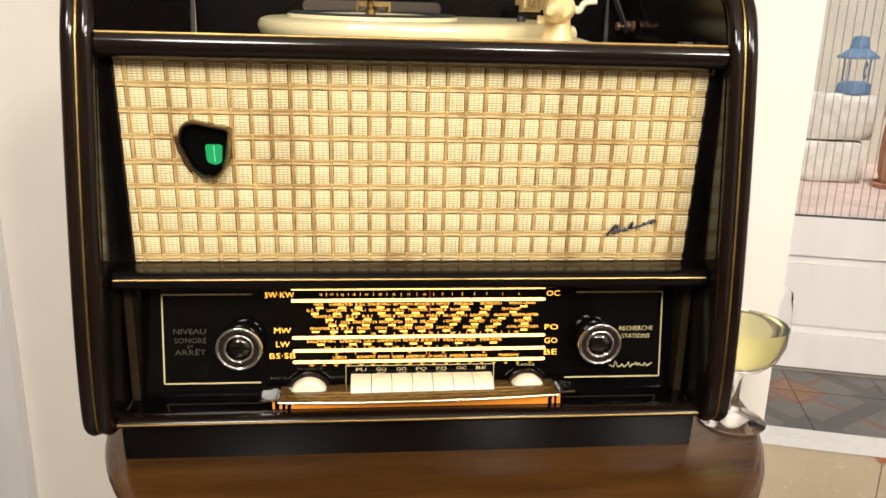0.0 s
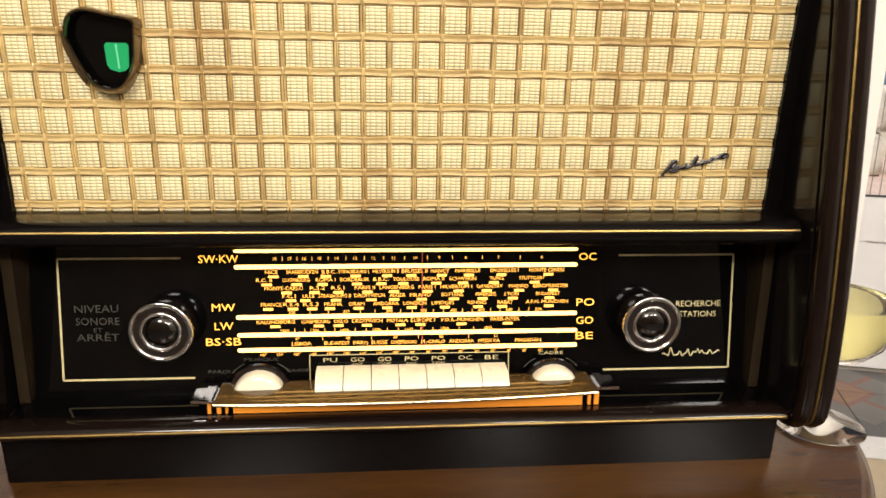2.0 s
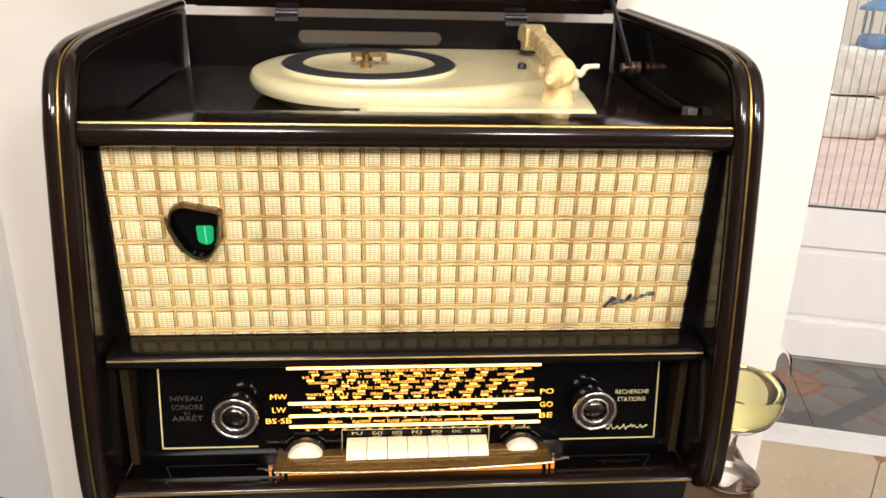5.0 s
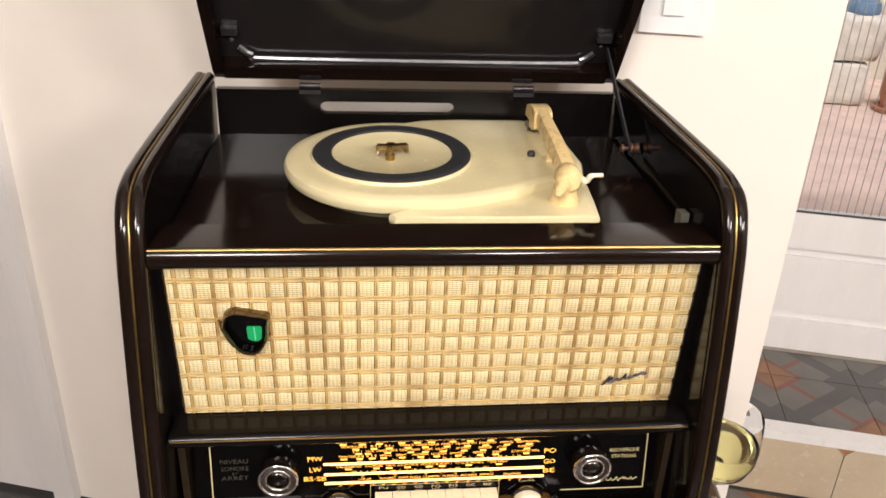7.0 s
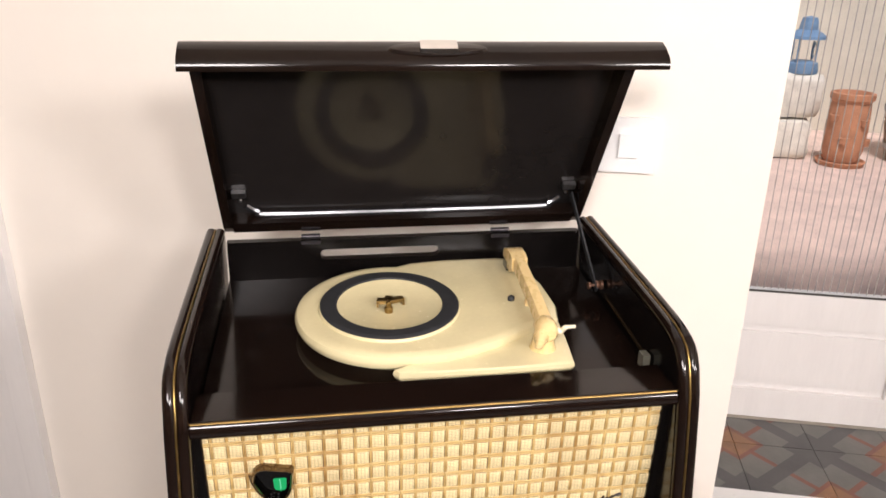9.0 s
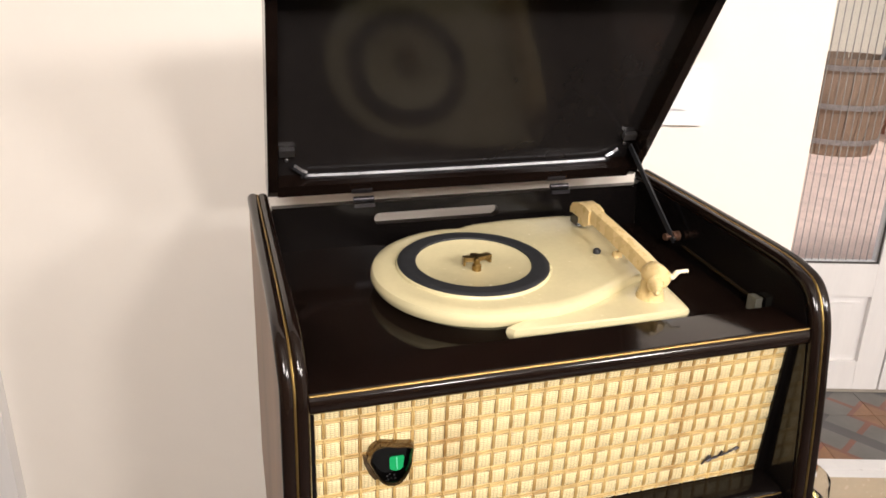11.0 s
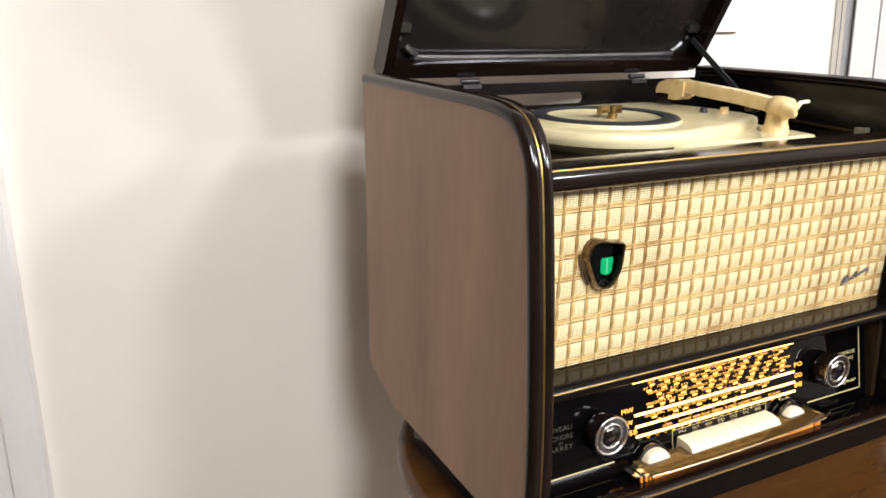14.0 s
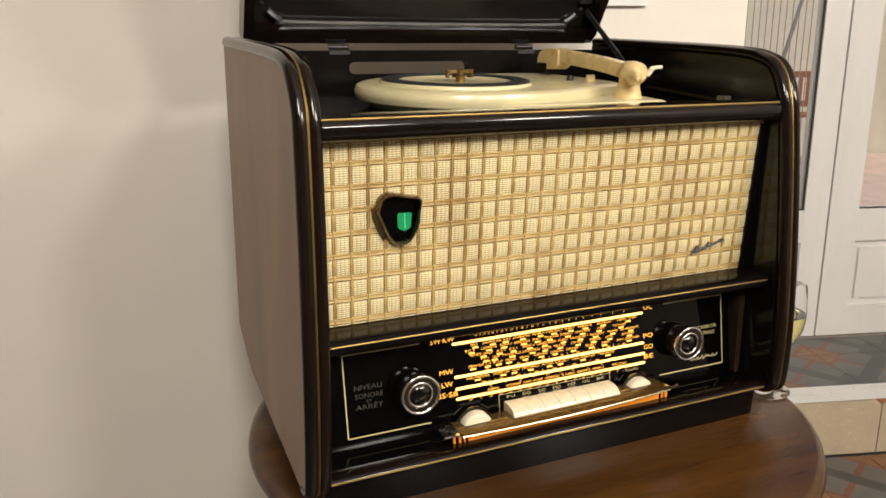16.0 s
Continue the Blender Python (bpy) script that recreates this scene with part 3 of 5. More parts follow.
for k in range(-1, len(rows)):
    z1 = (rows[k] - RB * 0.57) if k >= 0 else GT + 0.005
    z0 = (rows[k + 1] + RB * 0.54) if k + 1 < len(rows) else GB - 0.003
    z0 = max(z0, GB - 0.003)
    if z1 - z0 < 0.002:
        continue
    for i in range(-1, len(cols)):
        x0 = cols[i] + 0.0017 if i >= 0 else -GX + 0.0006
        x1 = cols[i + 1] - 0.0022 if i + 1 < len(cols) else GX - 0.0006
        if x1 - x0 < 0.002:
            continue
        if (x0 + x1) / 2 < -0.162 and (x0 + x1) / 2 > -0.192 and 0.812 < (z0 + z1) / 2 < 0.846:
            continue
        j = rnd.uniform(-0.0002, 0.0002)
        grid = [[cells.verts.new((x0 + j + (x1 - x0) * p, cloth_y(z0 + (z1 - z0) * q, 0.0003 + 0.0011 * (1 - (2 * p - 1) ** 4) * (1 - (2 * q - 1) ** 4)), z0 + (z1 - z0) * q)) for p in (0, 0.12, 0.5, 0.88, 1)] for q in (0, 0.12, 0.5, 0.88, 1)]
        for p in range(4):
            for q in range(4):
                cells.faces.new((grid[p][q], grid[p][q + 1], grid[p + 1][q + 1], grid[p + 1][q]))
tagged(part("woven_cell", cells, CLOTH, cloth, "fine woven straw squares", smooth=60), kind="stuff")
for z in rows:
    for x in cols:
        w = 0.0014 + rnd.uniform(-0.0002, 0.0002)
        prev = None
        for dz, o in ((RB * 0.55, 0.0008), (RB * 0.3, 0.0019), (0, 0.0015), (-RB * 0.3, 0.0019), (-RB * 0.55, 0.0008)):
            if z + dz < GB - 0.003:
                continue
            ring = [b.verts.new((x + a * w, cloth_y(z + dz, h), z + dz)) for a, h in ((-1, 0.0002), (-0.5, o), (0, o * 0.85), (0.5, o), (1, 0.0002))]
            if prev:
                for a in range(4):
                    b.faces.new((prev[a], ring[a], ring[a + 1], prev[a + 1]))
            prev = ring
tagged(part("cord", b, CORD, cloth, "paired raised straw cords", smooth=60), kind="stuff")
for s in (-1, 1):
    part("cloth_frame", prism(bmesh.new(), [(cloth_y(0.716, 0.0035), 0.716), (0.06, 0.716), (0.06, 0.896), (cloth_y(0.896, 0.0035), 0.896)], s * 0.2462, s * 0.2572, yz), BLACK, radio, "dark frame strip beside the cloth")

# middle rail and ledge
bm = bmesh.new()
prism(bm, [(0.040, 0.7285), (0.012, 0.7275)] + [(0.006 - 0.0090 * math.sin(a), 0.7195 + 0.0080 * math.cos(a)) for a in [math.pi * k / 12 for k in range(13)]] + [(0.050, 0.7115), (0.055, 0.7285)], -0.2545, 0.2545, yz)
mid = part("middle_rail", bm, PLINTH, radio, "polished dark rail between cloth and dial")
part("brass_line", tube(bmesh.new(), [(-0.2535, -0.0022, 0.7222), (0.2535, -0.0022, 0.7222)], 0.0009), BRASS, mid, "thin brass inlay line")


# dial panel
def dial(x, z, off=0.0006):
    return (x, 0.037 + (z - 0.610) * (0.012 / 0.083) - off, z)


bm = bmesh.new()
prism(bm, [(dial(0, 0.708, 0)[1], 0.708), (dial(0, 0.592, 0)[1], 0.592), (dial(0, 0.592, 0)[1] + 0.005, 0.592), (dial(0, 0.708, 0)[1] + 0.005, 0.708)], -0.2480, 0.2480, yz)
panel = part("dial_glass", bm, BLACK_GLASS, radio, "glossy black printed dial glass")
for s in (-1, 1):
    part("side_strip", box(bmesh.new(), s * 0.2535 - 0.0035, s * 0.2535 + 0.0035, 0.030, 0.060, 0.594, 0.708, 0.0030), STRIP, radio, "narrow dark bronze strip beside the dial")
for s in (-1, 1):
    b = bmesh.new()
    e, i = (-0.2298 if s < 0 else 0.2365), s * (0.150 if s < 0 else 0.152)
    w = 0.0007
    for x0, x1, z0, z1 in ((min(e, i), max(e, i), 0.6925 - w, 0.6925 + w), (min(e, s * 0.143), max(e, s * 0.143), 0.6105 - w, 0.6105 + w), (e - w, e + w, 0.6105, 0.6925)):
        bar(b, x0, x1, z0, z1, dial)
    part("frame_line", b, GOLD_INK, panel, "pale gold printed frame line", smooth=0)
b = bmesh.new()
letters(b, "NIVEAU", -0.2205, -0.1920, 0.6590, 0.0050, dial)
letters(b, "SONORE", -0.2200, -0.1915, 0.6505, 0.0050, dial)
letters(b, "ET", -0.2085, -0.2030, 0.6445, 0.0030, dial)
letters(b, "ARR\u00caT", -0.2200, -0.1920, 0.6395, 0.0048, dial)
part("volume_lettering", b, GREY_INK, panel, "dull grey printed words", smooth=0)
b = bmesh.new()
letters(b, "RECHERCHE", 0.1955, 0.2285, 0.6575, 0.0042, dial)
letters(b, "STATIONS", 0.1980, 0.2255, 0.6500, 0.0042, dial)
part("tuning_lettering", b, GOLD_INK, panel, "pale gold printed words", smooth=0)
# the maker's mark as a plain wavy stroke
b = bmesh.new()
tube(b, [dial(0.1865 + 0.0425 * t, 0.6205 + 0.0015 * t + 0.0012 * math.sin(t * 47) + 0.0006 * math.sin(t * 83 + 1) + 0.0042 * (math.exp(-((t - 0.14) / 0.025) ** 2) + 0.9 * math.exp(-((t - 0.63) / 0.022) ** 2) + 0.5 * math.exp(-((t - 0.45) / 0.015) ** 2)), 0.0008) for t in [k / 110 for k in range(111)]], 0.0005, 5)
part("maker_mark", b, GOLD_INK, panel, "pale gold wavy mark")

C1 = lambda c: -0.114 + (c - 127) * 0.000142
C2 = lambda c: -0.01275 + c * 0.000142
ZR = lambda y: 0.697 - (y - 20) * 0.000144
BARS = ((0.6970, -0.1150, 0.1225), (0.6862, -0.1150, 0.1225), (0.6518, -0.1145, 0.1230), (0.6395, -0.1140, 0.1235), (0.6290, -0.1140, 0.1235))
for z, x0, x1 in BARS:
    b = bmesh.new()
    w = 0.00145 if z < 0.69 else 0.0011
    pts = [(x0 + w - w * math.sin(a), w * math.cos(a)) for a in [math.pi * k / 8 for k in range(9)]] + [(x1 - w + w * math.sin(a), -w * math.cos(a)) for a in [math.pi * k / 8 for k in range(9)]]
    b.faces.new([b.verts.new(dial(x, z + dz)) for x, dz in pts])
    part("scale_bar", b, DIAL_BAR, panel, "brightly lit wave band scale bar", smooth=0)
STATIONS = {
    120: "NICE 265 325|SAARBRUCKEN 365 515|B.B.C. 535 603|STRASBOURG_I 615 760|HILVERSUM_II 780 905|BRUSSEL_II 920 1045|>NANCY 222 312|>MARSEILLE 342 466|>BRUXELLES_I 516 656|>MONTE_CENERI 710 885",
    158: "R.C._II 222 297|LUXEMBOURG 348 476|ROMA_I 505 600|BORDEAUX 623 760|B.B.C. 782 857|TOULOUSE 877 1005|>ROMA_II 185 288|>SCHWERIN 314 446|>TUNIS 512 584|>STUTTGART 660 790",
    197: "MONTE-CARLO 260 445|R.S.2 476 549|R.S.1 580 642|PARIS_II 692 790|LANGENBERG 812 980|>PARIS_I 162 245|>HILVERSUM_I 270 425|>DAVENTRY 450 578|>MADRID 610 706|>BEROMUNSTER 732 907",
    235: "F.C.1 345 408|LILLE 441 498|STRASBOURG_II 517 672|DROITWICH 690 838|ALGER 860 937|>MILANO 120 222|>SOTTENS 274 381|>FIRENZE 445 544|>LYON 588 658|>BUDAPEST 747 866",
    275: "FRANCE 243 340|R.S.4 348 422|R.S.3 443 517|PRAHA 544 630|ORAN 662 738|ANDORRA 780 905|>LONDON 88 200|>LIMOGES 227 337|>RENNES 405 498|>RABAT 554 630|>A.F.N._MUNCHEN 695 908",
    358: "KALUNDBORG 220 402|LUXEMBOURG 435 570|OSLO 590 658|DROITWICH 678 825|MOTALA 848 950|>EUROPE_I 125 242|>V.O.A.-M\u00dcNCHEN 270 482|>PARIS-INTER 520 664",
    464: "LISBOA 386 478|BUDAPEST 542 665|PARIS 683 755|SUISSE 770 850|LUXEMBOURG 868 992|>M.-CARLO 176 293|>ANDORRA 313 438|>MOSKVA 459 567|>MAGADAN 645 775",
}
for row, names in STATIONS.items():
    b = bmesh.new()
    for k, item in enumerate(names.split("|")):
        word, a, c = item.rsplit(" ", 2)
        conv = C2 if word[0] == ">" else C1
        x0, x1 = conv(float(a)), conv(float(c))
        letters(b, word.strip(">").replace("_", " "), x0, x1, ZR(row), 0.0025, dial)
        if row < 400:
            xm = (x0 + x1) / 2 + 0.0022 * math.sin(k * 2.1 + row)
            marks = bmesh.new()
            bar(marks, xm - 0.0034, xm + 0.0034, ZR(row + 28), ZR(row + 16), dial)
            part("station_mark", marks, DIAL_BLOCK, panel, smooth=0)
    part("station_lettering", b, DIAL_INK, panel, "lit amber station names", smooth=0)
NUMBERS = {
    57: ("18@313 17@383 16@452 15@525 14@607 13@695 12@784 11@880", "10@147 9@263 8@394 7@556 6@772"),
    313: ("200@388 250@650 300@858", "350@187 400@334 450@473 500@612 550@760"),
    402: ("1200@353 1300@497 1400@641 1500@798", "1600@115 1700@292 1800@507"),
    440: ("47@412 48@656 49@888", "50@275 51@546"),
}
for row, groups in NUMBERS.items():
    b = bmesh.new()
    xs = []
    for conv, text in zip((C1, C2), groups):
        for item in text.split():
            word, c = item.split("@")
            xs.append(conv(float(c)))
            letters(b, word, xs[-1], None, ZR(row), 0.0022, dial)
    for p, q in zip(xs, xs[1:]):
        for t in ((0.5,) if row in (57, 440) else (0.33, 0.67)):
            x = p + (q - p) * t
            bar(b, x - 0.0002, x + 0.0002, ZR(row) - 0.0013, ZR(row) + 0.0013, dial)
    part("number_lettering", b, DIAL_INK, panel, "lit amber scale numbers", smooth=0)
b = bmesh.new()
for k in range(19):
    x = C1(250) + (C2(855) - C1(250)) * k / 18
    letters(b, str(180 - 10 * k) + "\u00b0", x, None, 0.6257, 0.0019, dial)
part("degree_row", b, DIAL_INK, panel, "small lit degree numbers", smooth=0)
b = bmesh.new()
for k in range(96):
    x = -0.085 + 0.18 * k / 95
    bar(b, x - 0.0002, x + 0.0002, 0.6288, 0.6304, lambda p, q: dial(p, q, 0.0009))
part("tick_row", b, BRASS, panel, smooth=0)
for word, x0, x1, z in (("SW\u00b7KW", -0.1385, -0.1120, 0.6918), ("MW", -0.1305, -0.1150, 0.6588), ("LW", -0.1290, -0.1165, 0.6460), ("BS\u00b7SB", -0.1350, -0.1115, 0.6352), ("OC", 0.1235, 0.1360, 0.6918), ("PO", 0.1225, 0.1355, 0.6595), ("GO", 0.1225, 0.1350, 0.6465), ("BE", 0.1225, 0.1350, 0.6355)):
    b = bmesh.new()
    letters(b, word, x0, x1, z, 0.0052, dial)
    part("band_lettering", b, DIAL_INK, panel, "lit amber wave band letters", smooth=0)
b = bmesh.new()
bar(b, 0.0125, 0.0131, 0.6275, 0.6975, lambda p, q: dial(p, q, 0.0011))
part("tuning_needle", b, NEEDLE, panel, "thin red tuning needle", smooth=0)

# key labels and frame
b = bmesh.new()
KX0, KW = -0.0605, 0.01885
for k, (top, low) in enumerate((("PU", ""), ("GO", "ANT."), ("GO", "CADRE"), ("PO", "ANT."), ("PO", "CADRE"), ("OC", ""), ("BE", ""))):
    xc = KX0 + KW * (k + 0.5)
    letters(b, top, xc - 0.0048, xc + 0.0048, 0.6212, 0.0030, dial)
    if low:
        letters(b, low, xc - 0.0045, xc + 0.0045, 0.6178, 0.0018, dial)
for x0, x1, z0, z1 in ((-0.0655, 0.0745, 0.6244, 0.6250), (-0.0655, -0.0649, 0.600, 0.6244), (0.0739, 0.0745, 0.600, 0.6244)):
    bar(b, x0, x1, z0, z1, dial)
part("key_lettering", b, GOLD_INK, panel, "pale gold key names in a thin frame", smooth=0)
for word, x0, x1, z in (("MUSIQUE", -0.1095, -0.0865, 0.6225), ("PAROLE", -0.1340, -0.1155, 0.6145), ("GRAVE", -0.0810, -0.0660, 0.6145), ("CADRE", 0.0960, 0.1135, 0.6235)):
    b = bmesh.new()
    letters(b, word, x0, x1, z, 0.0022, dial)
    part("tone_lettering", b, GREY_INK if x0 < 0 else GOLD_INK, panel, "dull printed tone control word", smooth=0)
for cx, cz, w in ((-0.0985, 0.6065, 0.0215), (0.1045, 0.6065, 0.0215)):
    for sg in (-1, 1):
        b = tube(bmesh.new(), [dial(cx + sg * w * math.sin(a), cz + w * math.cos(a) * 0.72, 0.001) for a in (0.55, 0.75, 0.95, 1.1)], 0.00035, 4)
        part("printed_arrow", b, GREY_INK, panel)

# keys
for k in range(7):
    b = bmesh.new()
    x0 = KX0 + KW * k
    outl = [(0.036, 0.602), (0.016, 0.602), (0.0125, 0.605), (0.0130, 0.6110), (0.0175, 0.6158), (0.0250, 0.6178), (0.036, 0.6178)]
    prism(b, outl, x0 + 0.0003, x0 + KW - 0.0003, yz, 0.0009)
    tagged(part("push_key", b, IVORY, radio, "ivory push key"), kind="")
# tone wheels
for cx in (-0.0985, 0.1045):
    w = part("tone_wheel", lathe(bmesh.new(), [(0, -0.0062), (0.0140, -0.0060), (0.0165, -0.0045), (0.0175, -0.002), (0.0175, 0.004), (0, 0.004)], lambda x, y, h, cx=cx: (cx + x, 0.0245 + h, 0.6015 + y), 40), IVORY, radio, "ivory thumb wheel")
    part("dark_rim", lathe(bmesh.new(), [(0.0176, 0.0042), (0.0208, 0.0045), (0.0208, 0.0075), (0.0176, 0.0075)], lambda x, y, h, cx=cx: (cx + x, 0.0245 + h, 0.6015 + y), 40, closed=True), BAKELITE, w)
# amber ledge in front of the keys
b = bmesh.new()
n = 24
prev = None
for i in range(n + 1):
    t = i / n
    x = -0.124 + 0.253 * t
    tip = 0.0030 * (t - 0.6)
    bow = 0.005 * (1 - (2 * t - 1) ** 2)
    ring = [b.verts.new((x, y, z + tip)) for y, z in ((0.031, 0.6105), (0.004 - bow, 0.6100), (0.0015 - bow, 0.6090), (0.0015 - bow, 0.6072), (0.031, 0.6080))]
    if prev:
        for a in range(5):
            b.faces.new((prev[a], prev[(a + 1) % 5], ring[(a + 1) % 5], ring[a]))
    else:
        b.faces.new(ring[::-1])
    prev = ring
b.faces.new(prev)
ledge = part("key_ledge", b, AMBER, radio, "bowed amber acrylic strip below the keys")
b = bmesh.new()
tube(b, [(-0.124 + 0.253 * i / n, 0.001 - 0.005 * (1 - (2 * i / n - 1) ** 2), 0.6088 + 0.0030 * (i / n - 0.6)) for i in range(n + 1)], 0.0009, 6)
part("metal_edge", b, EDGE_METAL, ledge, "bright pale metal front edge")
for x0, x1, z in ((-0.1400, -0.1242, 0.6050), (0.1292, 0.1460, 0.6085)):
    b = box(bmesh.new(), x0, x1, 0.008, 0.0265, z, z + 0.0022, 0.0009)
    xm = (x0 + x1) / 2
    box(b, min(xm, xm + math.copysign(0.006, -x0)), max(xm, xm + math.copysign(0.006, -x0)), 0.003, 0.0265, z + 0.0023, z + 0.0040, 0.0007)
    part("end_piece", b, CHROME, ledge, "stepped metal end piece")

# glowing strips that paint the lit dial's reflection under the key ledge
REFLECTED_AMBER = ends_glow("reflected_dial_amber", (1.0, 0.33, 0.018))
for x0, x1 in ((-0.1135, 0.1215), (-0.1185, -0.1170), (-0.1240, -0.1215), (-0.1300, -0.1280), (0.1255, 0.1275), (0.1300, 0.1330)):
    part("reflection_strip", box(bmesh.new(), x0, x1, 0.0100, 0.0118, 0.5965, 0.6055, 0.0003), REFLECTED_AMBER, ledge, "amber strip glowing as the lit dial's reflection under the keys")

# dial floor and front lip
part("dial_floor", prism(bmesh.new(), [(0.043, 0.6000), (0.0024, 0.5935), (0.0204, 0.5925), (0.0204, 0.5895), (0.043, 0.5895)], -0.2565, 0.2565, yz), BLACK_GLASS, radio, "glossy black shelf under the dial")
lip = part("front_lip", prism(bmesh.new(), [(0.0020, 0.5978), (-0.0020, 0.5974), (-0.0065, 0.5962), (-0.0085, 0.5940), (-0.0088, 0.5915), (-0.0070, 0.5897), (0.020, 0.5892), (0.020, 0.5932)], -0.2600, 0.2600, yz, 0.0), BEAD, radio, "polished dark rounded front lip")
part("brass_line", tube(bmesh.new(), [(-0.2595, -0.0082, 0.5932), (0.2595, -0.0082, 0.5932)], 0.0011), BRASS, lip, "thin brass inlay line")

# knobs
def ring_profile(r, w, h):
    return [(r - w * math.cos(a), h + 1.15 * w * math.sin(a)) for a in [math.pi * k / 8 for k in range(9)]]


for cx in (-0.1595, 0.1710):
    put = lambda x, y, h, cx=cx: (cx + x, 0.041 - h, 0.6478 + y + h * 0.1)
    kn = part("knob", lathe(bmesh.new(), [(0, 0), (0.0195, 0), (0.0205, 0.004), (0.0205, 0.015), (0.0200, 0.0185), (0.0160, 0.0185), (0, 0.0170)], put, 40), BAKELITE, radio, "dark brown ribbed bakelite knob")
    part("outer_ring", lathe(bmesh.new(), ring_profile(0.0191, 0.0020, 0.0178), put, 40, closed=True), CHROME, kn, "chrome outer ring")
    part("inner_ring", lathe(bmesh.new(), ring_profile(0.0123, 0.0016, 0.0176), put, 40, closed=True), CHROME, kn, "chrome inner ring")
    part("domed_cap", lathe(bmesh.new(), [(0.0110, 0.0178), (0.0100, 0.0192), (0.0075, 0.0206), (0.0040, 0.0214), (0.0012, 0.0216), (0, 0.0216)], put, 40), DISH, kn, "domed dark polished metal cap")

# tuning eye
EYE = [(-0.1985, 0.8340), (-0.1955, 0.8455), (-0.1870, 0.8500), (-0.1720, 0.8475), (-0.1590, 0.8445), (-0.1585, 0.8370), (-0.1605, 0.8200), (-0.1680, 0.8065), (-0.1770, 0.8040), (-0.1860, 0.8085), (-0.1930, 0.8210)]
eye_curve = [(p.x, p.y) for p in curve_through([(*p, 0) for p in EYE + EYE[:1]], 4)][:-1]
ec = (-0.1780, 0.8280)
b = bmesh.new()
levels = []
for k, d in ((1.10, -0.0005), (1.09, 0.004), (1.06, 0.0085), (1.01, 0.0112), (0.965, 0.0110), (0.925, 0.0092)):
    levels.append([b.verts.new((ec[0] + (x - ec[0]) * k, cloth_y(z, d), ec[1] + (z - ec[1]) * k)) for x, z in eye_curve])
for p, q in zip(levels, levels[1:]):
    for i in range(len(p)):
        j = (i + 1) % len(p)
        b.faces.new((p[i], p[j], q[j], q[i]))
eye = part("tuning_eye", b, mat("bronze_bezel", (0.15, 0.10, 0.045), 0.14, vary=0.3, scale=60, coat=0.3, metal=0.85), radio, "magic eye indicator in a brown and bronze bezel")
b = bmesh.new()
levels = [[b.verts.new((ec[0] + (x - ec[0]) * k, cloth_y(z, d), ec[1] + (z - ec[1]) * k)) for x, z in eye_curve] for k, d in ((0.93, 0.0094), (0.90, 0.0078), (0.90, 0.0024))]
for p, q in zip(levels, levels[1:]):
    for i in range(len(p)):
        j = (i + 1) % len(p)
        b.faces.new((p[i], p[j], q[j], q[i]))
b.faces.new(levels[-1])
part("eye_glass", b, BLACK_GLASS, eye, "black eye glass in a deep well", smooth=60)
b = bmesh.new()
prism(b, [(-0.1785, 0.8300), (-0.1775, 0.8318), (-0.1660, 0.8318), (-0.1645, 0.8302), (-0.1655, 0.8180), (-0.1675, 0.8158), (-0.1715, 0.8148), (-0.1765, 0.8165), (-0.1780, 0.8190)], 0.0027, 0.0034, lambda s, t, d: (s, cloth_y(t, d), t))
bar_part = part("green_bar", b, GREEN, eye, "glowing green indicator bar")
b = prism(bmesh.new(), [(-0.1722, 0.8310), (-0.1712, 0.8310), (-0.1706, 0.8170), (-0.1716, 0.8168)], 0.0034, 0.0037, lambda s, t, d: (s, cloth_y(t, d), t))
part("bright_streak", b, GREEN_STREAK, bar_part)
for k in range(3):
    o = 0.0016 * k
    b = bmesh.new()
    tube(b, [(x - 0.0002 - o, cloth_y(z, 0.0045 - 0.0012 * k), z) for x, z in ((-0.1990, 0.8380), (-0.1980, 0.8290), (-0.1930, 0.8190 - o), (-0.1880, 0.8110 - o))], 0.0011, 6)
    part("bezel_rib", b, BRONZE, eye)

# badge as a plain script-like stroke
b = bmesh.new()
stroke = [(0.0, -0.10), (0.10, 0.30), (0.16, 0.52), (0.21, 0.40), (0.14, 0.18), (0.24, 0.20), (0.22, 0.02), (0.12, 0.08), (0.30, 0.16), (0.36, 0.26), (0.33, 0.12), (0.42, 0.14), (0.52, 0.56), (0.49, 0.20), (0.57, 0.20), (0.63, 0.33), (0.60, 0.20), (0.70, 0.24), (0.75, 0.38), (0.76, 0.26), (0.85, 0.42), (0.93, 0.46), (0.98, 0.36), (0.90, 0.30), (0.86, 0.40)]
tube(b, [(0.171 + 0.045 * p.x, cloth_y(0.755 + 0.0145 * p.y + 0.007 * p.x, 0.0032), 0.7535 + 0.0145 * p.y + 0.0075 * p.x) for p in curve_through([(*p, 0) for p in stroke], 5)], 0.0010, 6)
part("script_badge", b, DARK_METAL, radio, "small dark metal script badge")

# record player
TILT_DECK = Matrix.Translation((0, 0.186, deck_z(0.186))) @ Matrix.Rotation(math.atan(DK), 4, "X") @ Matrix.Translation((0, -0.186, 0))


def dk(x, y, h):
    return TILT_DECK @ Vector((x, y, h))


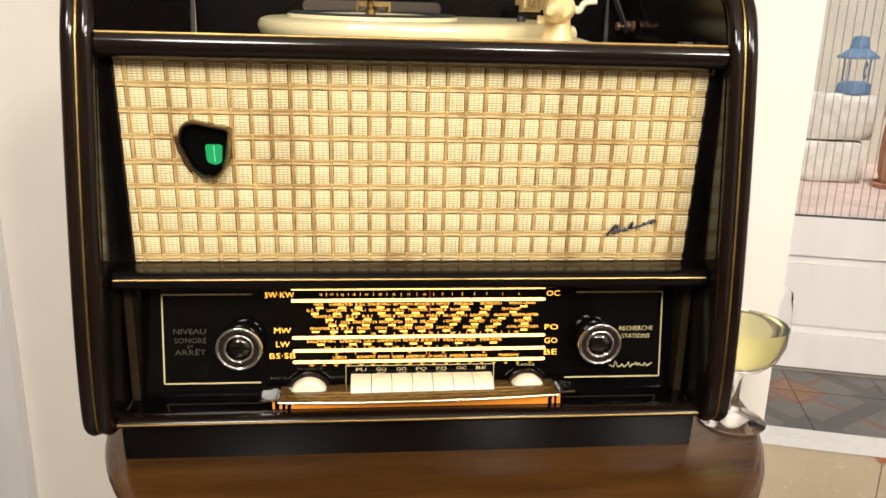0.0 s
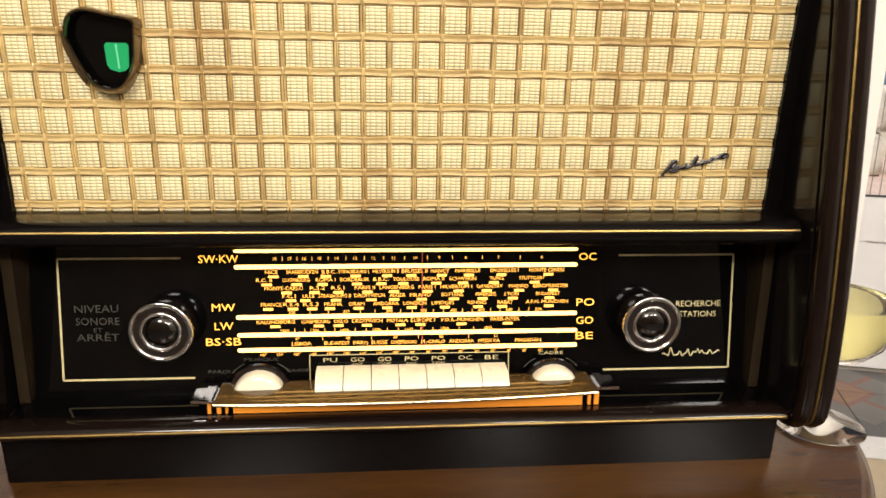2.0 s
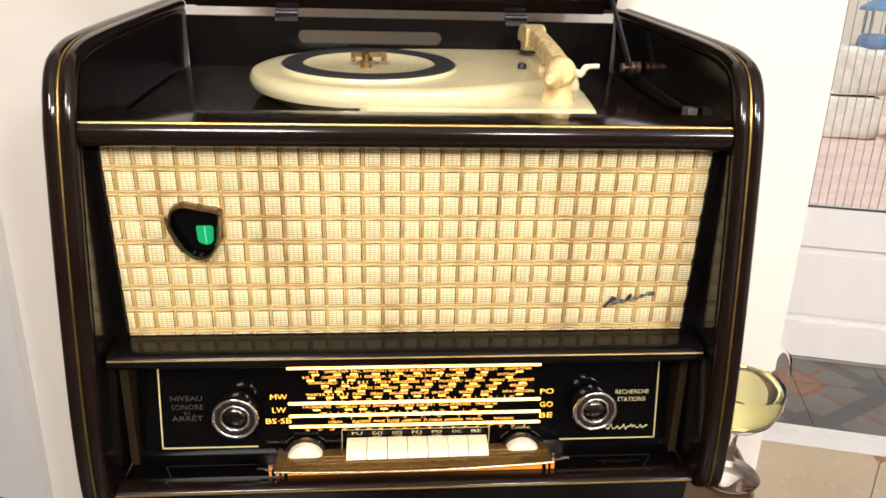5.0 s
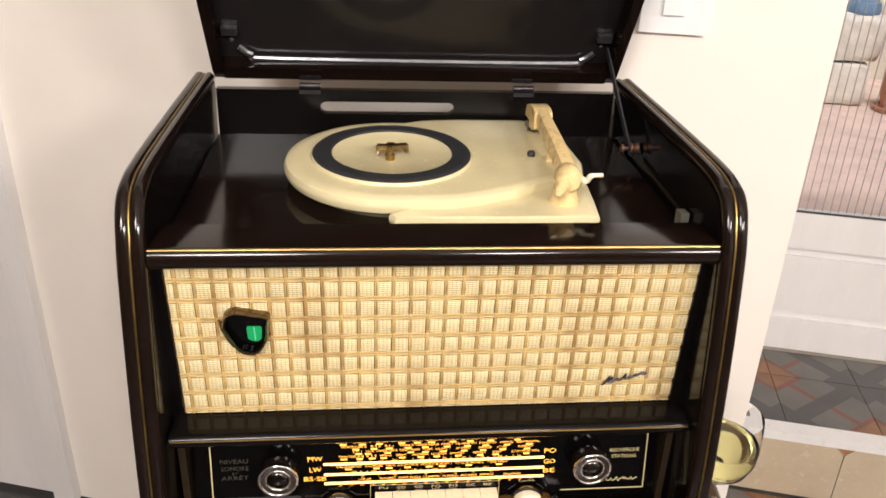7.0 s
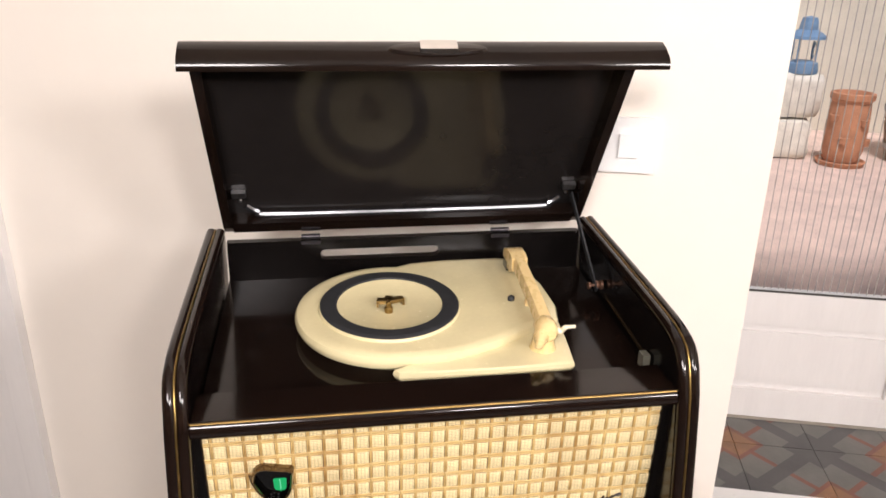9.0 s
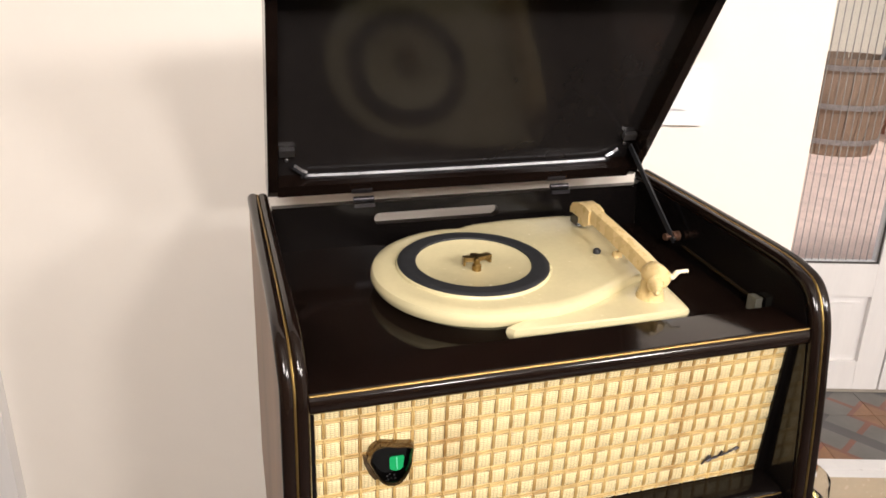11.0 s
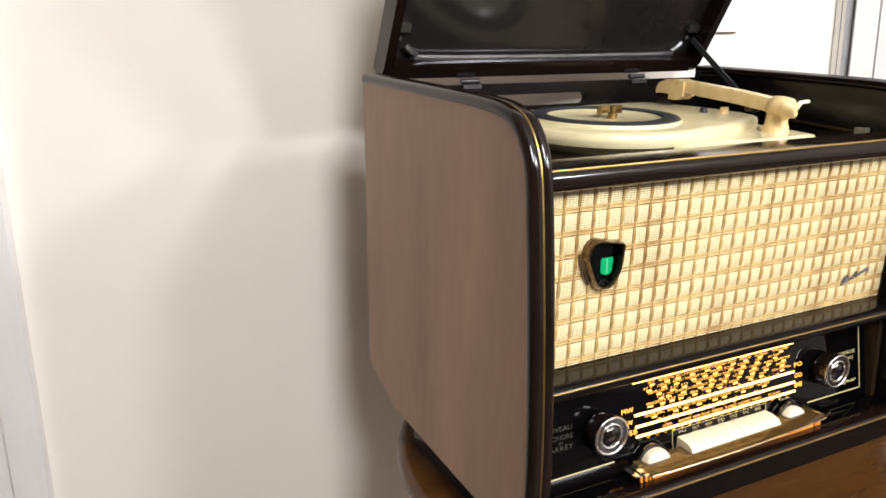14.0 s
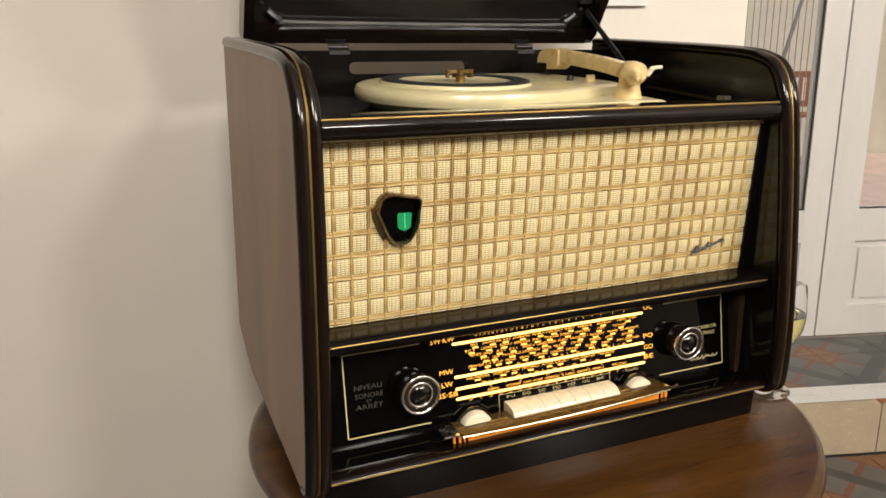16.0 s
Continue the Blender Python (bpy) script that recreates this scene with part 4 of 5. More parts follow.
PC, PR = (-0.039, 0.204), 0.117
arc = [(PC[0] + PR * math.cos(a), PC[1] + PR * math.sin(a)) for a in [radians(82 + (262 - 82) * k / 30) for k in range(31)]]
outline = arc + [(-0.022, 0.0885), (0.015, 0.0900), (0.05, 0.0995), (0.085, 0.115), (0.12, 0.135), (0.148, 0.149), (0.166, 0.163), (0.172, 0.19), (0.169, 0.25), (0.156, 0.31), (0.147, 0.330), (0.13, 0.336), (0.05, 0.336), (0.0, 0.330)]
b = bmesh.new()
h0, h1 = 0.004, 0.028
cx, cy = 0.01, 0.21
lv = []
for k, h in ((0.88, 0.0), (0.93, 0.006), (0.985, 0.0105), (1.0, 0.0155), (1.0, 0.0195), (0.986, 0.0240), (0.955, 0.0262), (0.90, 0.0268)):
    lv.append([b.verts.new(dk(cx + (x - cx) * k, cy + (y - cy) * k, h)) for x, y in outline])
for p, q in zip(lv, lv[1:]):
    for i in range(len(p)):
        j = (i + 1) % len(p)
        b.faces.new((p[i], p[j], q[j], q[i]))
b.faces.new(lv[-1])
plate = part("turntable_plate", b, CREAM, radio, "cream bakelite turntable chassis", smooth=35)
# the low tongue along the front edge
b = bmesh.new()
tongue = [(-0.046, 0.081), (-0.040, 0.074), (0.00, 0.071), (0.08, 0.070), (0.156, 0.072), (0.1615, 0.076), (0.1655, 0.11), (0.169, 0.15), (0.170, 0.185), (0.13, 0.165), (0.07, 0.125), (0.01, 0.105)]
lv = []
for k, h in ((0.95, 0.0), (0.985, 0.004), (1.0, 0.008), (1.0, 0.0105), (0.985, 0.0140), (0.93, 0.0155)):
    lv.append([b.verts.new(dk(0.06 + (x - 0.06) * k, 0.095 + (y - 0.095) * k, h)) for x, y in tongue])
for p, q in zip(lv, lv[1:]):
    for i in range(len(p)):
        j = (i + 1) % len(p)
        b.faces.new((p[i], p[j], q[j], q[i]))
b.faces.new(lv[-1])
part("front_tongue", b, CREAM, plate, "low cream front edge of the chassis", smooth=35)
RC = (-0.039, 0.206)
pl = lambda x, y, h: dk(RC[0] + x, RC[1] + y, h)
part("platter", lathe(bmesh.new(), [(0, 0.0268), (0.0885, 0.0268), (0.0880, 0.0290), (0.0870, 0.0300), (0.066, 0.0300), (0.064, 0.0290), (0, 0.0290)], pl, 64), CREAM, plate, "cream platter")
part("rubber_ring", lathe(bmesh.new(), [(0.0655, 0.0300), (0.067, 0.0318), (0.074, 0.0316), (0.0785, 0.0320), (0.0845, 0.0316), (0.0865, 0.0300)], pl, 64, closed=True), RUBBER, plate, "black rubber mat ring")
part("spindle", lathe(bmesh.new(), [(0, 0.0288), (0.0052, 0.0288), (0.0052, 0.0355), (0.0035, 0.037), (0.0035, 0.042), (0.002, 0.0435), (0, 0.0435)], lambda x, y, h: dk(RC[0] - 0.003 + x, RC[1] - 0.02 + y, h), 20), BRASS, plate, "brass spindle")
b = bmesh.new()
for a, ln in ((170, 0.014), (20, 0.020), (80, 0.012)):
    m = Matrix.Translation(dk(RC[0] - 0.003, RC[1] - 0.014, 0.0405)) @ Matrix.Rotation(radians(a), 4, "Z")
    box(b, 0.001, ln, -0.0045, 0.0045, -0.0022, 0.0022, 0.0012, m)
    box(b, ln - 0.0025, ln, -0.0045, 0.0045, -0.007, -0.001, 0.0010, m)
part("adapter", b, mat("blackened_brass", (0.34, 0.23, 0.085), 0.3, metal=0.9, vary=0.5, scale=120), plate, "tarnished three-legged record adapter")
b = lathe(bmesh.new(), [(0, 0.0), (0.0045, 0.0), (0.0045, 0.004), (0.003, 0.006), (0, 0.006)], lambda x, y, h: dk(0.116 + x, 0.205 + y, 0.0265 + h), 14)
part("speed_stud", b, RUBBER, plate, "small dark speed stud")

# tone arm


def am(x, y, h):
    return dk(x, y - 0.012, h - 0.002 - 0.006 * max(0.0, (y - 0.12) / 0.18))


b = bmesh.new()
axis = curve_through([am(0.134, 0.122, 0.046), am(0.1355, 0.17, 0.052), am(0.137, 0.23, 0.057), am(0.138, 0.278, 0.061)], 4)
prev = None
for i, p in enumerate(axis):
    w = 0.0088 - 0.0012 * i / len(axis)
    ring = [b.verts.new(Vector(p) + Vector((dx * w, 0, dz))) for dx, dz in ((-1, -0.008), (-1, 0.004), (-0.75, 0.0078), (0, 0.009), (0.75, 0.0078), (1, 0.004), (1, -0.008), (0.8, -0.008), (0.8, 0.003), (-0.8, 0.003), (-0.8, -0.008))]
    if prev:
        for a in range(11):
            b.faces.new((prev[a], prev[(a + 1) % 11], ring[(a + 1) % 11], ring[a]))
    prev = ring
arm = part("tone_arm", b, ARM, plate, "yellowed cream plastic tone arm", smooth=35)
b = bmesh.new()
prism(b, [(0.268, 0.048), (0.268, 0.0665), (0.280, 0.0695), (0.300, 0.0690), (0.314, 0.064), (0.319, 0.056), (0.318, 0.0500), (0.300, 0.0480), (0.2950, 0.0480), (0.2940, 0.0430), (0.2780, 0.0430)], 0.1275, 0.1485, lambda s, t, d: am(d, s, t), 0.0022)
part("head_shell", b, ARM, arm, "cream plastic pickup head")
part("cartridge", box(bmesh.new(), 0.127, 0.147, 0.282, 0.302, 0.030, 0.0425, 0.001, TILT_DECK), BAKELITE, arm, "dark pickup cartridge")
b = bmesh.new()
lathe(b, [(0, -0.017), (0.007, -0.0165), (0.0115, -0.012), (0.0130, 0.0), (0.0125, 0.010), (0.008, 0.016), (0, 0.017)], lambda x, y, h: am(0.1325 + x, 0.116 + h, 0.0450 + y), 20)
lathe(b, [(0, -0.034), (0.003, -0.034), (0.0055, -0.031), (0.0062, -0.024), (0.0105, -0.014)], lambda x, y, h: am(0.1305 + x + h * 0.45, 0.116 + h, 0.0425 + y), 16)
part("pivot_knob", b, ARM, arm, "rounded cream pivot housing")
part("pivot_post", lathe(bmesh.new(), [(0, 0.010), (0.017, 0.010), (0.0155, 0.018), (0.0125, 0.028), (0.0115, 0.038), (0, 0.038)], lambda x, y, h: am(0.132 + x, 0.120 + y, h), 20), ARM, arm)
b = bmesh.new()
tube(b, curve_through([am(0.140, 0.112, 0.046), am(0.149, 0.110, 0.044), am(0.153, 0.108, 0.0500), am(0.164, 0.106, 0.0515)], 4), [0.0035] * 5 + [0.003] * 4 + [0.0022] * 4, 8)
part("lift_tab", b, IVORY, arm, "pale finger lift tab")
b = bmesh.new()
prism(b, [(0.192, 0.0268), (0.210, 0.0268), (0.205, 0.032), (0.203, 0.039), (0.200, 0.039), (0.199, 0.032)], 0.1300, 0.1400, lambda s, t, d: am(d, s, t), 0.0008)
part("arm_rest", b, ARM, plate, "small cream arm rest")

# studs on the deck
for x, y in ((-0.224, 0.064), (-0.244, 0.058), (0.236, 0.064), (0.249, 0.066)):
    part("deck_stud", lathe(bmesh.new(), [(0, 0), (0.0055, 0), (0.0055, 0.004), (0.004, 0.0065), (0, 0.007)], lambda p, q, h, x=x, y=y: (x + p, y + q, deck_z(y) + h), 16), STUD, radio, "small grey rubber stud")

# lid, leaning over the deck
LD = Vector((0, -0.158, 0.263)).normalized()
LN = Vector((0, -LD.z, LD.y))
LID0 = Vector((0, 0.361, 0.983))


def ld(x, along, inward):
    return Vector((x, 0, 0)) + LID0 + LD * along + LN * inward


LW, LL = 0.2525, 0.300
b = bmesh.new()
prism(b, [(0.004, -0.030), (LL, -0.030), (LL, -0.024), (0.004, -0.024)], -LW, LW, lambda s, t, d: ld(d, s, t), 0.001)
lid = part("lid", b, LID_INNER, radio, "open dark lid with a glossy inner face")
for s in (-1, 1):
    part("lid_side", prism(bmesh.new(), [(0.004, -0.0238), (LL, -0.0238), (LL, 0.004), (LL - 0.01, 0.004), (0.02, 0.0), (0.004, -0.006)], s * LW, s * (LW - 0.012), lambda p, q, d: ld(d, p, q), 0.0015), LACQUER, lid)
part("lid_back_edge", prism(bmesh.new(), [(0.004, -0.0238), (0.022, -0.0238), (0.022, -0.004), (0.004, -0.004)], -LW + 0.0121, LW - 0.0121, lambda p, q, d: ld(d, p, q), 0.002), LACQUER, lid)
bd = [ld(-0.221, 0.040, -0.0215), ld(-0.205, 0.0290, -0.0195), ld(-0.170, 0.0235, -0.0185), ld(0.170, 0.0235, -0.0185), ld(0.205, 0.0290, -0.0195), ld(0.221, 0.040, -0.0215)]
part("rim_bead", tube(bmesh.new(), curve_through(bd, 6), 0.0045, 8), LID_RIM, lid, "rounded inner rim, coloured with the white wall's grey sheen")
flange = [(LL + 0.0002, -0.0305), (LL + 0.004, -0.0290), (LL + 0.0085, -0.0215), (LL + 0.010, -0.010), (LL + 0.009, 0.006), (LL + 0.005, 0.014), (LL - 0.001, 0.017), (LL - 0.001, 0.011), (LL + 0.003, 0.004), (LL + 0.003, -0.012), (LL + 0.0002, -0.022)]
lip2 = part("lid_front", prism(bmesh.new(), flange, -0.263, 0.288, lambda p, q, d: ld(d, p, q), 0.001), LACQUER, lid, "curved front edge of the lid")
b = bmesh.new()
lathe(b, [(0, 0.0), (1.0, 0.0), (0.93, 0.0045), (0.6, 0.006), (0, 0.006)], lambda x, y, h: ld(0.018 + 0.058 * x, LL + 0.0085 + h, -0.006 + 0.010 * y), 40)
part("handle_plate", b, BAKELITE, lip2, "dark oval handle plate")
part("handle_bar", prism(bmesh.new(), [(LL + 0.013, -0.015), (LL + 0.0175, -0.013), (LL + 0.0175, 0.002), (LL + 0.013, 0.004)], -0.003, 0.039, lambda p, q, d: ld(d, p, q), 0.0015), CHROME, lip2, "bright chrome handle grip")
for x in (-0.228, 0.2285):
    part("lid_pad", prism(bmesh.new(), [(0.060, -0.0235), (0.070, -0.0235), (0.070, -0.016), (0.060, -0.016)], x - 0.009, x + 0.009, lambda p, q, d: ld(d, p, q), 0.0015), STEEL, lid, "small grey buffer block")
    part("screw", lathe(bmesh.new(), [(0, 0), (0.003, 0), (0.002, 0.002), (0, 0.002)], lambda p, q, h, x=x: ld(x + p, 0.048 + q, -0.0235 + h), 10), STEEL, lid)
for x in (-0.136, 0.132):
    h = part("hinge", box(bmesh.new(), x - 0.013, x + 0.013, 0.3425, 0.3449, 0.9745, 0.9790, 0.0008), DARK_METAL, radio, "small dark metal butt hinge")
    part("hinge_leaf", prism(bmesh.new(), [(0.004, -0.0042), (0.010, -0.0042), (0.010, -0.0028), (0.004, -0.0028)], x - 0.013, x + 0.013, lambda p, q, d: ld(d, p, q), 0.0005), DARK_METAL, h)
    part("hinge_pin", tube(bmesh.new(), [(x - 0.013, 0.350, 0.9835), (x + 0.013, 0.350, 0.9835)], 0.0036, 10), DARK_METAL, h)
# lid stay
top, bolt = ld(0.2365, 0.046, -0.012), Vector((0.2405, 0.238, 0.9400))
b = bmesh.new()
dv = (bolt - top).normalized()
sv = dv.cross(Vector((1, 0, 0))).normalized()
vs = []
for p in (top - dv * 0.008, bolt + dv * 0.008):
    for dx in (-0.0012, 0.0012):
        for k in (-1, 1):
            vs.append(b.verts.new(p + Vector((dx, 0, 0)) + sv * 0.0038 * k))
for q in ((0, 1, 3, 2), (4, 6, 7, 5), (0, 4, 5, 1), (2, 3, 7, 6), (0, 2, 6, 4), (1, 5, 7, 3)):
    b.faces.new([vs[i] for i in q])
stay = part("lid_stay", b, RUBBER, radio, "thin dark metal lid stay")
part("stay_bolt", lathe(bmesh.new(), [(0, -0.012), (0.0065, -0.012), (0.0065, -0.008), (0.0025, -0.008), (0.0025, 0.0), (0.009, 0.0), (0.009, 0.0035), (0.006, 0.006), (0.009, 0.008), (0.009, 0.0115), (0, 0.0115)], lambda p, q, h: (bolt.x + h * 0.85, bolt.y + p * 0.72, bolt.z + q * 0.72), 18), mat("rusty_steel", (0.22, 0.12, 0.08), 0.5, metal=0.7, vary=0.5, scale=150), stay, "rusty knurled stay bolt")
b = bmesh.new()
prism(b, [(0.085, deck_z(0.085) + 0.009), (0.225, deck_z(0.225) + 0.013), (0.225, deck_z(0.225) + 0.0165), (0.085, deck_z(0.085) + 0.0125)], 0.2488, 0.2508, yz, 0.0006)
part("stay_track", b, STRIP, stay, "thin dark bronze stay track")
for px, py in ((-0.2225, 0.056), (0.2280, 0.056)):
    part("lid_buffer", lathe(bmesh.new(), [(0.0085, 0.0), (0.0080, 0.0030), (0.0058, 0.0052), (0.0024, 0.0060), (0, 0.0061)], lambda x, y, h, px=px, py=py: (px + x, py + y, deck_z(py) + h), 24), STUD, radio, "small round dark rubber lid buffer")
part("catch", box(bmesh.new(), 0.2420, 0.2505, 0.072, 0.086, deck_z(0.08) + 0.0005, deck_z(0.08) + 0.017, 0.002), CATCH, stay, "small folded metal catch")

# ---------------------------------------------------------------- the glass of wine
GC = (0.327, 0.056)
glass = thing("wine_glass", (*GC, TZ), "stemmed coupe glass half full of pale yellow wine", "glass")
gl = lambda x, y, h: (GC[0] + x, GC[1] + y, TZ + h)
outer = [(0.0, 0.0008), (0.031, 0.0008), (0.0335, 0.0020), (0.030, 0.0042), (0.014, 0.0090), (0.0065, 0.016), (0.0048, 0.030), (0.0052, 0.048), (0.0090, 0.057), (0.024, 0.0630), (0.0350, 0.0740), (0.0412, 0.090), (0.0428, 0.107), (0.0418, 0.126), (0.0402, 0.143)]
inner = [(0.0392, 0.1435), (0.0408, 0.126), (0.0417, 0.107), (0.0401, 0.0908), (0.0340, 0.0755), (0.0230, 0.0650), (0.008, 0.0612), (0.0, 0.0608)]
part("foot", lathe(bmesh.new(), outer[:5] + [(0.0075, 0.0140), (0.0, 0.0140)], gl, 48), THICK_GLASS, glass, smooth=60)
part("stem", lathe(bmesh.new(), [(0.0, 0.0142), (0.0072, 0.0142)] + outer[6:8] + [(0.0085, 0.0570), (0.0, 0.0570)], gl, 32), THICK_GLASS, glass, smooth=60)
inner = [(r + 0.0006 if r > 0.01 else r, h) for r, h in inner]
part("bowl", lathe(bmesh.new(), [(0.0, 0.0572), (0.0085, 0.0572)] + outer[9:] + inner, gl, 48), GLASS, glass, smooth=60)
wine = [(0.0, 0.0611), (0.008, 0.0615), (0.0229, 0.0653), (0.0339, 0.0758), (0.0400, 0.0911), (0.0416, 0.1070), (0.0412, 0.1078), (0.0, 0.1078)]
wine = [(r + 0.0005 if r > 0.01 else r, h) for r, h in wine]
part("wine", lathe(bmesh.new(), wine, gl, 48), WINE, glass, "pale yellow wine", smooth=60)

# ---------------------------------------------------------------- outside the door
OUT = 0.10
ground = part("patio", box(bmesh.new(), -30, 40, DOOR_N + 0.13, 60, OUT - 0.3, OUT, 0, ROOM), PATIO)
tagged(ground, "pinkish paved courtyard outside the entrance", "ground", kind="structure")
slab("garden_wall", -4, 9, 5.75, 6.0, OUT, 3.2, PATIO_WALL, label="cream rendered courtyard wall", category="wall")
slab("garden_wall_side", 5.2, 5.4, 1.6, 5.75, OUT, 3.2, PATIO_WALL, label="cream rendered courtyard side wall", category="wall")


def at(u, n, z):
    return ROOM @ Vector((u, n, z))


def pot(u, n):
    th = thing("strawberry_pot", at(u, n, OUT), "tall terracotta planter with side pockets on a saucer", "flower pot")
    put = lambda x, y, h: at(u + x, n + y, OUT + h)
    part("body", lathe(bmesh.new(), [(0, 0.03), (0.105, 0.03), (0.125, 0.10), (0.13, 0.24), (0.125, 0.36), (0.118, 0.42), (0.135, 0.44), (0.135, 0.475), (0.115, 0.48), (0.105, 0.44), (0, 0.40)], put, 32), TERRACOTTA, th)
    part("saucer", lathe(bmesh.new(), [(0, 0), (0.14, 0), (0.155, 0.03), (0.145, 0.035), (0.13, 0.02), (0, 0.02)], put, 32), TERRACOTTA, th)
    for a, h in ((-60, 0.30), (-110, 0.18), (-150, 0.32), (-20, 0.16)):
        r = radians(a)
        b = bmesh.new()
        lathe(b, [(0.0, -0.03), (0.028, -0.02), (0.034, 0.02), (0.028, 0.024), (0.02, -0.005), (0, -0.012)], lambda x, y, q: at(u + (0.128 + x * 0.8) * math.cos(r) - y * math.sin(r), n + (0.128 + x * 0.8) * math.sin(r) + y * math.cos(r), OUT + h + q), 14)
        part("pocket", b, TERRACOTTA, th)


def lantern(u, n, z):
    th = thing("lantern", at(u, n, z), "blue enamelled storm lantern standing on stone blocks", "lantern")
    put = lambda x, y, h: at(u + x, n + y, z + h)
    part("base", lathe(bmesh.new(), [(0, 0), (0.10, 0), (0.105, 0.02), (0.095, 0.07), (0.06, 0.085), (0, 0.085)], put, 24), BLUE_PAINT, th)
    part("hood", lathe(bmesh.new(), [(0.05, 0.22), (0.125, 0.225), (0.12, 0.245), (0.06, 0.285), (0.055, 0.33), (0.045, 0.36), (0, 0.37)], put, 24), BLUE_PAINT, th)
    part("chimney", lathe(bmesh.new(), [(0.055, 0.085), (0.07, 0.13), (0.066, 0.19), (0.05, 0.22)], put, 24), GLASS, th)
    for k in range(4):
        a = radians(45 + 90 * k)
        part("guard", tube(bmesh.new(), [put(0.085 * math.cos(a), 0.085 * math.sin(a), h) for h in (0.08, 0.225)], 0.005, 6), BLUE_PAINT, th)


def barrel(u, n, r, h):
    th = thing("half_barrel", at(u, n, OUT), "weathered oak half barrel with grey iron hoops", "barrel")
    put = lambda x, y, q: at(u + x, n + y, OUT + q)
    for k in range(24):
        a0, a1 = 2 * math.pi * k / 24 + 0.008, 2 * math.pi * (k + 1) / 24 - 0.008
        b = bmesh.new()
        rows = []
        for q, f in ((0, 0.84), (h * 0.35, 0.96), (h * 0.7, 1.0), (h, 0.98)):
            rows.append([b.verts.new(put(r * f * g * math.cos(a), r * f * g * math.sin(a), q)) for a, g in ((a0, 1), ((a0 + a1) / 2, 1.002), (a1, 1), (a1, 0.94), (a0, 0.94))])
        for p, q in zip(rows, rows[1:]):
            for i in range(5):
                j = (i + 1) % 5
                b.faces.new((p[i], p[j], q[j], q[i]))
        b.faces.new(rows[0][::-1]), b.faces.new(rows[-1])
        part("stave", b, OAK, th)
    for q, f in ((0.10, 0.885), (h * 0.52, 0.988), (h - 0.06, 0.995)):
        part("hoop", lathe(bmesh.new(), [(r * f + 0.002, q - 0.018), (r * f + 0.008, q - 0.018), (r * f + 0.012, q + 0.018), (r * f + 0.004, q + 0.018)], put, 40, closed=True), IRON, th, "grey iron hoop")
    part("soil", lathe(bmesh.new(), [(0, h - 0.07), (r * 0.93, h - 0.07), (r * 0.93, h - 0.05), (0, h - 0.04)], put, 32), mat("dark_soil", (0.05, 0.038, 0.028), 0.9, vary=0.4, scale=60, bump=0.4), th)


def stone(u, n, z, w, d, h, label):
    b = bmesh.new()
    bmesh.ops.create_cube(b, size=1.0)
    bmesh.ops.subdivide_edges(b, edges=b.edges[:], cuts=5, use_grid_fill=True)
    for v in b.verts:
        k = Vector((abs(v.co.x), abs(v.co.y), abs(v.co.z))) * 2
        round_off = 1 - 0.06 * max(0, sum(c > 0.9 for c in k) - 1)
        j = noise.noise(v.co * 3.1 + Vector((u, n, z)) * 5) * 0.06
        v.co = v.co * (round_off + j)
        v.co = at(u + v.co.x * w, n + v.co.y * d, z + (v.co.z + 0.5) * h)
    tagged(part("stone_block", b, STONE, None, "", 60), label, "stone", "stone blocks by the wall")


pot(2.02, 4.62)
stone(1.62, 4.86, OUT, 0.44, 0.36, 0.26, "rough pale limestone block on the paving")
stone(1.60, 4.92, OUT + 0.265, 0.58, 0.36, 0.30, "squared cream stone block under the lantern")
lantern(1.74, 4.85, OUT + 0.562)
barrel(2.66, 4.80, 0.33, 0.66)
pole = tube(bmesh.new(), [at(2.93 + 0.27 * t, 4.84, OUT + 0.615 + 1.1 * t) for t in (0, 0.35, 0.7, 1)], [0.016, 0.015, 0.013, 0.012], 10)
tagged(part("plant_stake", pole, IRON), "slim grey stake leaning out of the half barrel", "stake")


def garden_chair(u, n, turn):
    th = thing("garden_chair", at(u, n, OUT), "red-brown slatted wooden garden chair", "chair")
    m = ROOM @ Matrix.Translation((u, n, OUT)) @ Matrix.Rotation(radians(turn), 4, "Z")
    for x in (-0.22, 0.22):
        part("leg", box(bmesh.new(), x - 0.02, x + 0.02, -0.24, -0.20, 0, 0.399, 0.004, m), CHAIR_WOOD, th)
        part("leg", box(bmesh.new(), x - 0.02, x + 0.02, 0.20, 0.24, 0, 0.76, 0.004, m), CHAIR_WOOD, th)
        part("stretcher", box(bmesh.new(), x - 0.012, x + 0.012, -0.2, 0.2, 0.16, 0.20, 0.003, m), CHAIR_WOOD, th)
    for k in range(6):
        part("seat_slat", box(bmesh.new(), -0.21, 0.21, -0.21 + 0.068 * k, -0.155 + 0.068 * k, 0.40, 0.42, 0.003, m), CHAIR_WOOD, th)
    for z in (0.46, 0.70):
        part("back_rail", box(bmesh.new(), -0.2, 0.2, 0.205, 0.235, z, z + 0.05, 0.003, m), CHAIR_WOOD, th)
    for k in range(7):
        part("back_slat", box(bmesh.new(), -0.18 + 0.056 * k, -0.155 + 0.056 * k, 0.212, 0.228, 0.511, 0.699, 0.002, m), CHAIR_WOOD, th)


garden_chair(3.50, 5.12, -20)

# ---------------------------------------------------------------- floor tiles and the step's face
TS = 0.20


